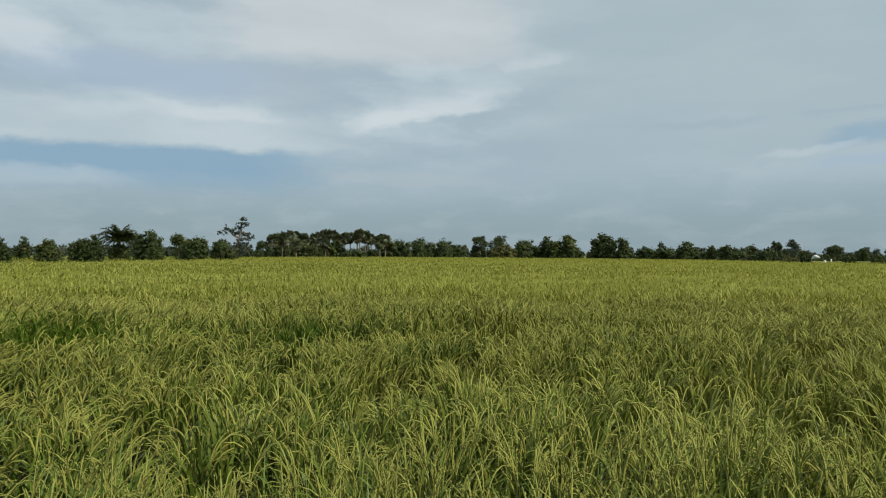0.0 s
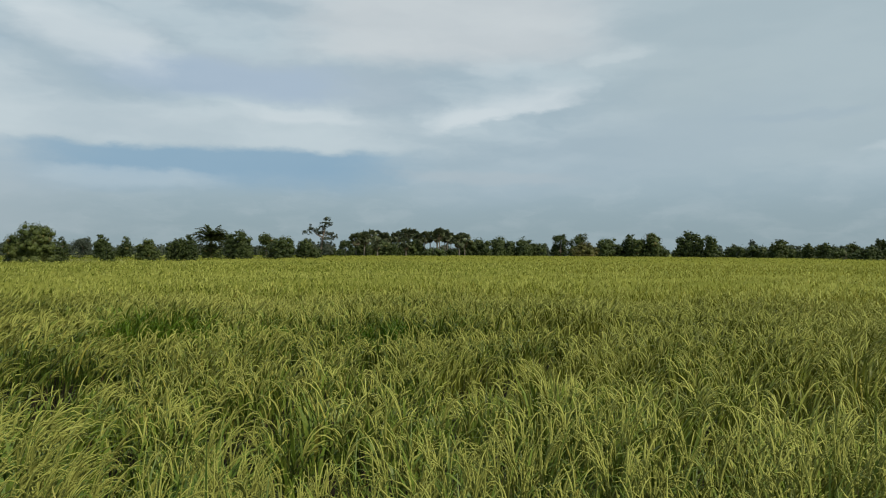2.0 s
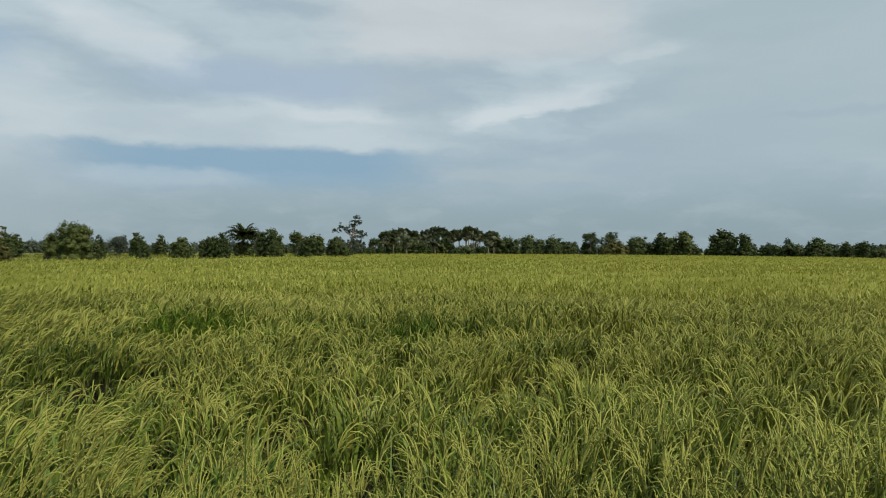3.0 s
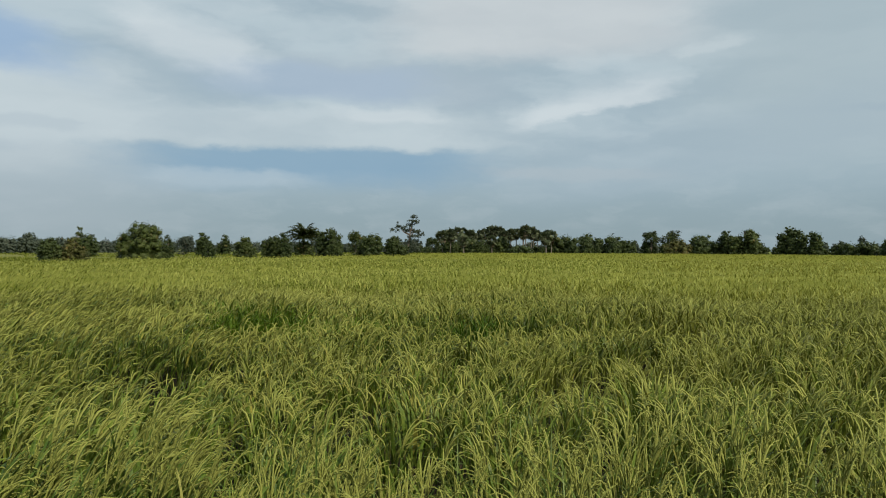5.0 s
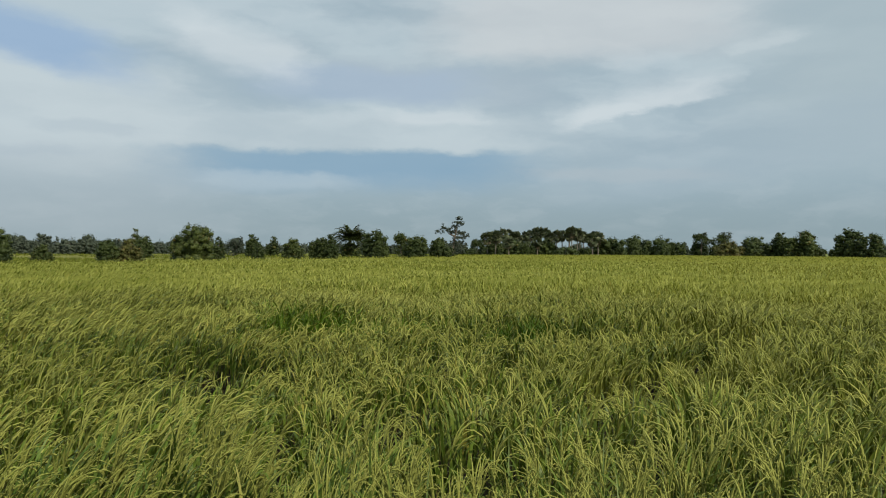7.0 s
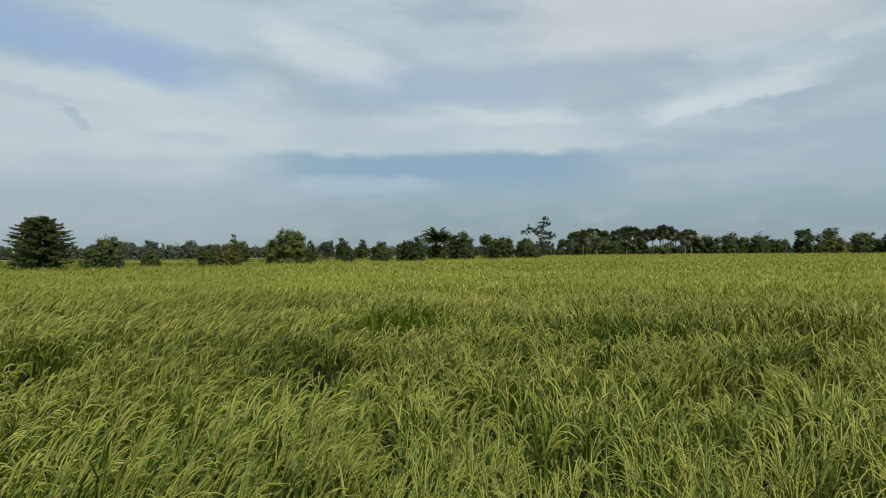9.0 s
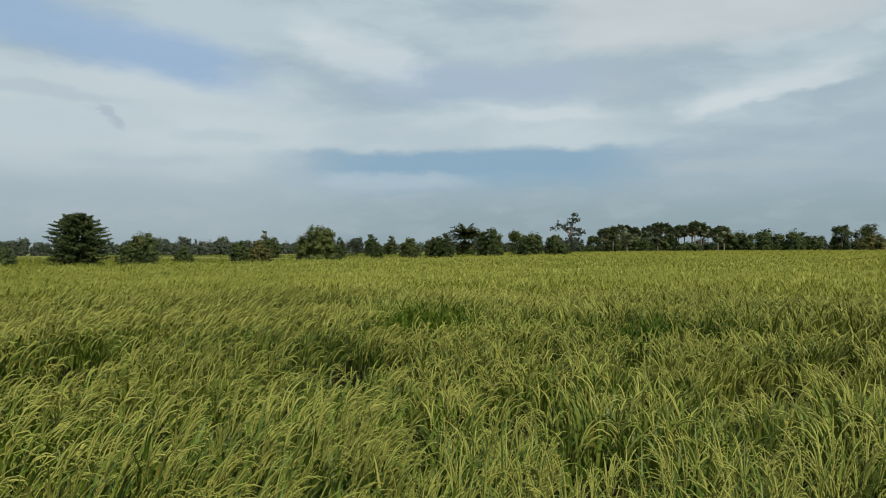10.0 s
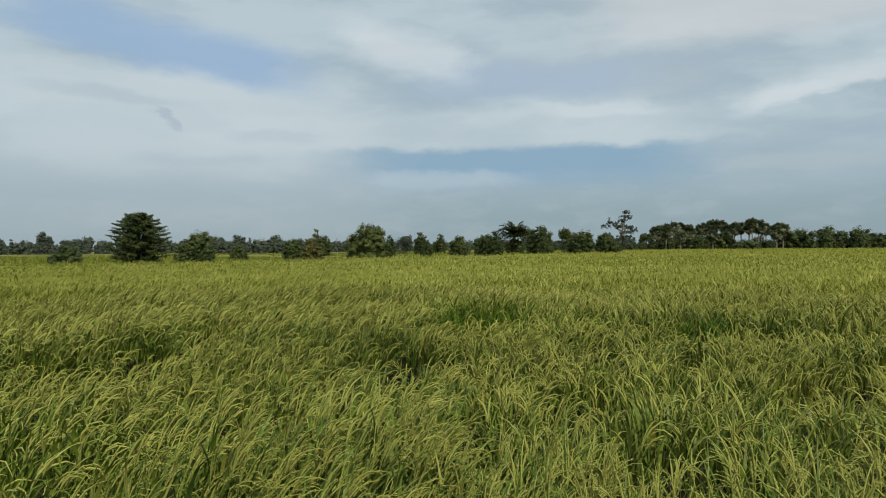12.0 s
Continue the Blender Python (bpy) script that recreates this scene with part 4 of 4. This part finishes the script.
def build_trees():
    big = "dark green leafy bush standing at the field's far edge"
    # along the near edge, from the far left to the middle
    build_tree("tree", "large dense dark green tree with ragged branches, broad to the ground", 55.2, 60, 4.2, 3.0, "cone", LEAF_DARK, 1, 12000)
    build_tree("tree", "rounded dark green tree with a leafy foot", 51.3, 60, 2.95, 1.5, "round", LEAF_DARK, 72, 5200)
    build_tree("bush", "low wide dark green bush in the grass", 60.1, 64, 2.3, 0.46, "round", LEAF_DARK, 3, 2600)
    build_tree("bush", "small low green bush at the field's edge", 47.8, 70, 1.6, 0.38, "round", LEAF_MID, 4, 1700)
    build_tree("bush", big, 43.7, 64, 2.1, 0.85, "round", LEAF_DARK, 5, 3000)
    build_tree("bush", "green bush turning reddish brown at its top", 42.1, 64, 1.75, 0.95, "round", LEAF_DRY, 6, 2600)
    build_tree("tree", "full round green tree, sunlit on its crown", 37.6, 77, 3.2, 2.12, "round", LEAF_MID, 7, 6500)
    build_tree("bush", "dark bush beside a larger round tree", 35.7, 84, 1.0, 1.13, "round", LEAF_DARK, 8, 1500)
    build_tree("bush", "small dark bush at the field's edge", 32.7, 84, 1.0, 0.68, "round", LEAF_DARK, 9, 1300)
    build_tree("bush", "wide olive green bush at the field's edge", 29.9, 96, 1.75, 1.0, "round", LEAF_MID, 10, 3000)
    build_tree("bush", big, 28.1, 93, 1.15, 0.95, "round", LEAF_DARK, 11, 1900)
    build_tree("tree", "dark green small tree with a dense uneven crown", 27.0, 92, 1.7, 1.42, "round", LEAF_DARK, 12, 3200)
    build_feather_palm("palm with arching feathery olive fronds and a shaggy foot", 25.3, 150, 2.1, 1.95, 13, LEAF_MID)
    build_tree("bush", "low olive bush around a palm's foot", 25.1, 149, 1.7, 0.75, "round", LEAF_MID, 61, 1600)
    build_tree("tree", "dark green tree with a forked top and leafy foot", 23.1, 108, 2.3, 1.82, "round", LEAF_DARK, 14, 4200)
    build_tree("tree", "light olive green tree behind darker bushes", 21.1, 136, 1.6, 1.58, "open", LEAF_MID, 15, 2400)
    build_tree("bush", "dense dark green bush beside the field", 19.9, 122, 2.15, 1.34, "round", LEAF_DARK, 16, 3600)
    build_tree("bush", big, 17.75, 124, 1.95, 1.22, "round", LEAF_DARK, 17, 3200)
    build_tree("tree", "tall thin tree with sparse clumps of leaves", 16.8, 215, 2.3, 3.05, "tall", LEAF_GREY_HAZE, 18, 3600)
    build_tree("tree", "small dark flat-topped tree with a short stem", 14.7, 225, 1.25, 1.1, "open", LEAF_DARK, 19, 1400)
    # the middle and the right, beyond the field
    dark = "dark green round-crowned tree at the end of the field"
    row = "dark leafy tree in the row across the field"
    build_tree("bush", "low dark bush under the palms", 7.4, 235, 1.9, 0.5, "round", LEAF_DARK, 20, 1500)
    under = "dark broad tree standing among the palm stems"
    build_tree("tree", under, 13.1, 285, 1.5, 0.95, "round", LEAF_DARK, 62, 1800)
    build_tree("tree", under, 11.9, 290, 1.7, 1.25, "round", LEAF_DARK, 63, 2000)
    build_tree("tree", under, 10.6, 280, 1.2, 0.9, "round", LEAF_DARK, 64, 1500)
    build_tree("tree", under, 8.9, 290, 1.7, 1.2, "round", LEAF_DARK, 65, 1900)
    build_tree("bush", "low bush before a distant white house", -28.7, 288, 0.9, -0.10, "round", LEAF_MID, 66, 900)
    build_tree("tree", dark, 3.85, 300, 2.5, 1.28, "round", LEAF_DARK, 21, 2600)
    build_tree("tree", dark, 1.66, 310, 1.85, 1.43, "round", LEAF_DARK, 22, 2300)
    build_tree("tree", dark, -0.25, 305, 2.15, 1.28, "round", LEAF_DARK, 23, 2400)
    build_tree("tree", "open-crowned dark tree with a bare stem", -3.1, 300, 1.25, 1.74, "open", LEAF_DARK, 24, 1500)
    build_tree("tree", "open-crowned dark tree above a greener bush", -4.6, 300, 1.5, 1.74, "open", LEAF_DARK, 25, 1700)
    build_tree("bush", "lighter green bush in front of dark trees", -5.0, 262, 2.0, 0.98, "round", LEAF_DRY, 26, 2200)
    build_tree("tree", row, -7.0, 285, 2.2, 1.36, "round", LEAF_DARK, 27, 2400)
    build_tree("tree", row, -8.6, 285, 1.2, 1.66, "round", LEAF_DARK, 28, 1700)
    build_tree("tree", "tall dark tree with an uneven leafy crown", -10.0, 280, 2.0, 1.80, "round", LEAF_MID, 29, 2600)
    build_tree("tree", "dark tree with two rounded lobes", -13.1, 272, 1.7, 1.94, "round", LEAF_DARK, 30, 2600)
    build_tree("tree", "dark tree beside a taller one", -14.4, 268, 1.5, 1.55, "round", LEAF_DARK, 31, 1900)
    build_tree("tree", row, -19.4, 225, 1.3, 1.20, "round", LEAF_DARK, 32, 1700)
    build_tree("tree", row, -21.5, 220, 0.95, 0.93, "round", LEAF_DARK, 33, 1100)
    build_tree("tree", row, -22.4, 215, 1.0, 0.98, "round", LEAF_DARK, 34, 1100)
    build_tree("bush", "low dark bushes along the field's end", -23.8, 205, 2.0, 0.58, "round", LEAF_DARK, 35, 1700)
    build_tree("tree", "small tree with a flat open crown", -24.2, 260, 0.8, 1.02, "open", LEAF_DARK, 36, 800)
    build_tree("bush", "wide dark bush at the field's end", -25.2, 178, 1.45, 0.68, "round", LEAF_DARK, 37, 1700)
    build_tree("tree", "small upright tree with a square crown", -25.9, 270, 0.7, 1.23, "open", LEAF_DARK, 38, 800)
    build_tree("tree", "rounded tree on a thin stem", -27.0, 275, 0.8, 1.35, "open", LEAF_GREY_HAZE, 39, 900)
    build_tree("bush", "low olive bush in the grass", -26.8, 148, 1.25, 0.10, "round", LEAF_DRY, 40, 1000)
    build_tree("bush", "small dark bush at the field's edge", -27.8, 150, 0.95, 0.55, "round", LEAF_DARK, 41, 1100)
    build_tree("tree", "dark wide-crowned tree beyond the field", -29.7, 260, 1.05, 0.92, "open", LEAF_DARK, 42, 1100)
    build_tree("bush", "low dark bush in the field", -30.55, 143, 1.0, 0.27, "round", LEAF_DARK, 43, 1100)
    build_tree("tree", "small dark tree beyond the field", -31.4, 280, 0.85, 0.72, "round", LEAF_DARK, 44, 900)
    build_tree("bush", "low green bush in the field", -32.4, 143, 1.05, 0.24, "round", LEAF_MID, 45, 1000)
    build_tree("bush", "low dark bushes along the field's end", -17.7, 235, 2.1, 0.82, "round", LEAF_DARK, 46, 1800)
    build_tree("tree", "small slender tree rising over bushes", -17.6, 300, 0.5, 1.20, "open", LEAF_GREY_HAZE, 47, 600)
    # farther trees on the left, most with haze put into their leaf colour
    grey = "distant tree beyond the field"
    build_tree("tree", "distant tall round-headed tree", 61.35, 260, 0.95, 1.36, "round", LEAF_GREY_HAZE, 50, 1500)
    build_tree("tree", grey, 49.2, 190, 1.5, 1.0, "round", LEAF_GREY_HAZE, 51, 1600)
    build_tree("tree", grey, 48.0, 185, 1.5, 1.18, "round", LEAF_GREY_HAZE, 52, 1600)
    build_tree("tree", grey, 46.2, 190, 1.9, 0.82, "round", LEAF_GREY_HAZE, 53, 1700)
    build_tree("tree", grey, 44.8, 185, 1.5, 1.18, "round", LEAF_GREY_HAZE, 54, 1600)
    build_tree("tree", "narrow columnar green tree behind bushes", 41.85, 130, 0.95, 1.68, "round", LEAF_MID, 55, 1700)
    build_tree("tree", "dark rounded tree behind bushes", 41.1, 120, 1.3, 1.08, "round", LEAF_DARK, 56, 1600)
    build_tree("tree", grey, 39.8, 230, 1.5, 0.62, "round", LEAF_GREY_HAZE, 57, 1200)
    build_tree("tree", "grey-leaved tree with a tufted top", 34.3, 150, 1.5, 1.1, "open", LEAF_GREY_HAZE, 58, 1600)
    build_tree("tree", "dark green tree with an uneven top", 33.0, 140, 1.2, 1.38, "round", LEAF_DARK, 59, 1600)
    build_tree("tree", grey, 31.5, 150, 1.1, 1.2, "round", LEAF_DARK, 60, 1400)


build_trees()
lift = np.random.default_rng(3)
spots = [(a, 2.0 + 0.16 * math.sin(a * 2.1) - 0.14 * (a > 11.5)) for a in np.linspace(14.0, 4.95, 21)]
spots += [(a, 1.4) for a in (13.2, 12.0, 10.6, 9.7, 8.6)] + [(a, 1.95) for a in (5.3, 6.3, 7.2)]
for k, (a, up) in enumerate(spots):
    build_palm(a + lift.uniform(-0.18, 0.18), 295 + lift.uniform(-25, 35), up + lift.uniform(-0.24, 0.06), 100 + k, lift.uniform(0.95, 1.25) * 1.45)


def build_woods(name, label, a0, a1, away, top, seed, mat, leaves, size, widths=(0.5, 1.7)):
    """A closed belt of trees or scrub between two bearings; away and top are distance and height in degrees by bearing."""
    rng = np.random.default_rng(seed)
    lobes, sizes = [], []
    a = a0
    while a < a1:
        wide = rng.uniform(*widths)
        d = away(a) * rng.uniform(0.95, 1.07)
        h = EYE + d * math.tan(radians(top(a) * rng.uniform(0.45, 1.12)))
        half = d * math.tan(radians(wide)) * 0.62
        mine, radii = dome(rng, half, h, 2, 4)
        for (x, y, z), r in zip(mine, radii):
            p = bearing(a, d)
            lobes.append((p.x + x, p.y + y, z))
            sizes.append(r)
        a += wide * rng.uniform(0.55, 0.85)
    v, t = leaf_cloud(rng, lobes, sizes, leaves, size, 0.9, 0.6)
    v, t = joined([(v, t), cores(rng, lobes, sizes, 0.8, 0.9)])
    tagged(new(name, mesh_of(name, v, t, [mat])), label, "trees" if name == "far_woods" else "bushes", kind="stuff")


def build_house():
    """A small house with a pale tin roof, far off between the trees."""
    house = tagged(new("house"), "small distant white house with a pale metal roof among trees", "house")
    house.matrix_basis = pose(*bearing(-28.5, 300), 0, 0, -20) @ Matrix.Diagonal((0.58, 0.7, 0.62, 1))
    box = bmesh.new()
    bmesh.ops.create_cube(box, size=1, matrix=Matrix.Translation((0, 0, 1.35)) @ Matrix.Diagonal((4.2, 5, 2.7, 1)))
    me = bpy.data.meshes.new("wall")
    box.to_mesh(me)
    box.free()
    me.materials.append(WHITE_PAINT)
    part("wall", me, house)
    v = [(-2.4, -2.8, 2.65), (2.4, -2.8, 2.65), (2.4, 2.8, 2.65), (-2.4, 2.8, 2.65), (0, -2.8, 4.0), (0, 2.8, 4.0)]
    t = [(0, 4, 5), (0, 5, 3), (1, 2, 5), (1, 5, 4), (0, 1, 4), (3, 5, 2), (0, 3, 2), (0, 2, 1)]
    part("roof", mesh_of("roof", v, t, [ROOF_METAL]), house, "pale corrugated metal roof")
    for x in (-1.1, 1.1):
        box = bmesh.new()
        bmesh.ops.create_cube(box, size=1, matrix=Matrix.Translation((x, -2.51, 1.5)) @ Matrix.Diagonal((0.8, 0.06, 1.0, 1)))
        me = bpy.data.meshes.new("window")
        box.to_mesh(me)
        box.free()
        me.materials.append(STEEL)
        part("window", me, house, "dark window")


def build_mast():
    """A thin lattice mast on the horizon."""
    mast = tagged(new("radio_mast"), "thin grey lattice mast far behind the trees", "mast")
    mast.matrix_basis = Matrix.Translation(bearing(-27.8, 620))
    h = EYE + 620 * math.tan(radians(1.42))
    corner = [(0.45 * math.cos(q), 0.45 * math.sin(q)) for q in (0.5, 2.6, 4.7)]
    for x, y in corner:
        part("leg", mesh_of("leg", *tube([(x, y, -0.1), (x * 0.6, y * 0.6, h)], [0.10, 0.07], 5), [STEEL]), mast)
    braces = []
    for k in range(14):
        a, b = corner[k % 3], corner[(k + 1) % 3]
        f = 1 - 0.4 * k / 14
        braces.append(tube([(a[0] * f, a[1] * f, h * k / 14), (b[0] * f, b[1] * f, h * (k + 1) / 14)], [0.05, 0.05], 4))
    part("bracing", mesh_of("bracing", *joined(braces), [STEEL]), mast)


def build_marker_post():
    post = tagged(new("marker_post"), "short white post standing in the grass", "post")
    post.matrix_basis = Matrix.Translation(bearing(-29.5, 235))
    part("shaft", mesh_of("shaft", *tube([(0, 0, -0.1), (0, 0, 1.05), (0, 0, 1.1)], [0.17, 0.16, 0.10], 8), [WHITE_PAINT]), post)
    part("foot", mesh_of("foot", *tube([(0, 0, -0.1), (0, 0, 0.18), (0, 0, 0.22)], [0.26, 0.25, 0.2], 8), [WHITE_PAINT]), post)


def build_sack():
    """A full white sack standing beyond the field's edge."""
    bm = bmesh.new()
    bmesh.ops.create_uvsphere(bm, u_segments=14, v_segments=9, radius=1)
    for v in bm.verts:
        p = v.co
        p.x, p.y, p.z = p.x * 0.40, p.y * 0.34, p.z * 0.48 + 0.44
        v.co = p + Vector((0, 0, 0)) + 0.05 * noise.noise_vector(p * 4)
    me = bpy.data.meshes.new("sack")
    bm.to_mesh(me)
    bm.free()
    me.materials.append(WHITE_PAINT)
    ob = tagged(new("sack", me), "plump white sack standing in the grass beyond the rice", "sack")
    ob.matrix_basis = Matrix.Translation(bearing(-29.1, 190))


build_house()
build_mast()
build_marker_post()
build_sack()
# far woods and left scrub get their haze from the grey leaf colour
build_woods("far_woods", "line of distant trees along the horizon, greyed in colour for haze", -42, 72, lambda a: 430.0, lambda a: 0.95 if a > 14 else 0.75, 77, LEAF_GREY_HAZE, 60000, 0.46)
build_woods("scrub", "dark green undergrowth and bushes below the palms and trees", -33, 17, lambda a: float(np.interp(a, [-33, -26, -12, 16], [325, 320, 300, 300])), lambda a: float(np.interp(a, [-33, -27.8, -27.2, -12, -11, 3, 8, 14, 17], [0.30, 0.30, 0.62, 0.66, 0.85, 0.80, 0.30, 0.45, 0.55])), 78, LEAF_DARK, 42000, 0.30)
build_woods("scrub", "low undergrowth between trees beyond the field, greyed in colour for haze", 16, 66, lambda a: float(np.interp(a, [16, 35, 45, 66], [320, 320, 260, 240])), lambda a: 0.70, 79, LEAF_GREY_HAZE, 40000, 0.28)


def build_grass():
    """Rough grass beyond the field, on the left."""
    rng = np.random.default_rng(31)
    k = 13000
    a = rng.uniform(15, 70, k)
    r = field_edge(a) + 1.5 + 150 * rng.random(k) ** 1.7
    x, y = -np.sin(np.radians(a)) * r, np.cos(np.radians(a)) * r
    keep = value_noise(x, y, 0.05, 6) > 0.25
    x, y, r = x[keep], y[keep], r[keep]
    m = 3 * len(x)
    base = np.stack([np.repeat(x, 3), np.repeat(y, 3), np.full(m, 0.25)], 1) + rng.normal(0, 0.12, (m, 3)) * (1, 1, 0)
    tall_ = 0.25 + 0.45 * np.repeat(value_noise(x, y, 0.04, 7), 3)
    v, t, _ = ribbons(rng, base, rng.uniform(0, 6.28, m), tall_ * rng.uniform(0.7, 1.3, m), rng.uniform(0, 0.5, m), rng.uniform(0.2, 1.8, m), 0.0012 * np.repeat(r, 3), 2)
    tagged(new("rough_grass", mesh_of("rough_grass", v, t, [RICE_FAR])), "rough yellow-green grass between the bushes beyond the field", "grass", kind="stuff")


def build_far_paddies():
    """The next paddies beyond the field's far edge, green and pale, seen as a thin strip before the trees."""
    aa = np.linspace(-38, 69, 300)
    f = np.linspace(0, 1, 24)
    A, F = np.meshgrid(aa, f)
    start = field_edge(A) + 5.0
    end = np.maximum(np.where(A > 15, 225.0, 288.0), start + 4.0)
    R = start + (end - start) * F
    X, Y = -np.sin(np.radians(A)) * R, np.cos(np.radians(A)) * R
    Z = np.interp(A, [-24, -18], [0.30, 0.45]) + 0.10 * (value_noise(X, Y, 0.3, 14) - 0.5) + 0.16 * (value_noise(X, Y, 0.03, 15) - 0.5)
    Z = np.where((F < 0.01) | (F > 0.99), -0.05, Z)
    verts = np.stack([X, Y, Z], 2).reshape(-1, 3)
    i, j = np.meshgrid(np.arange(len(f) - 1), np.arange(len(aa) - 1), indexing="ij")
    p = (i * len(aa) + j).ravel()
    tris = np.concatenate([np.stack([p, p + 1, p + len(aa) + 1], 1), np.stack([p, p + len(aa) + 1, p + len(aa)], 1)])
    tagged(new("far_paddies", mesh_of("far_paddies", verts, tris, [RICE_PALE])), "green and pale ripe rice in the next paddies before the trees", "rice crop", kind="stuff")


build_grass()
build_far_paddies()
build_rice()
build_near_plants()
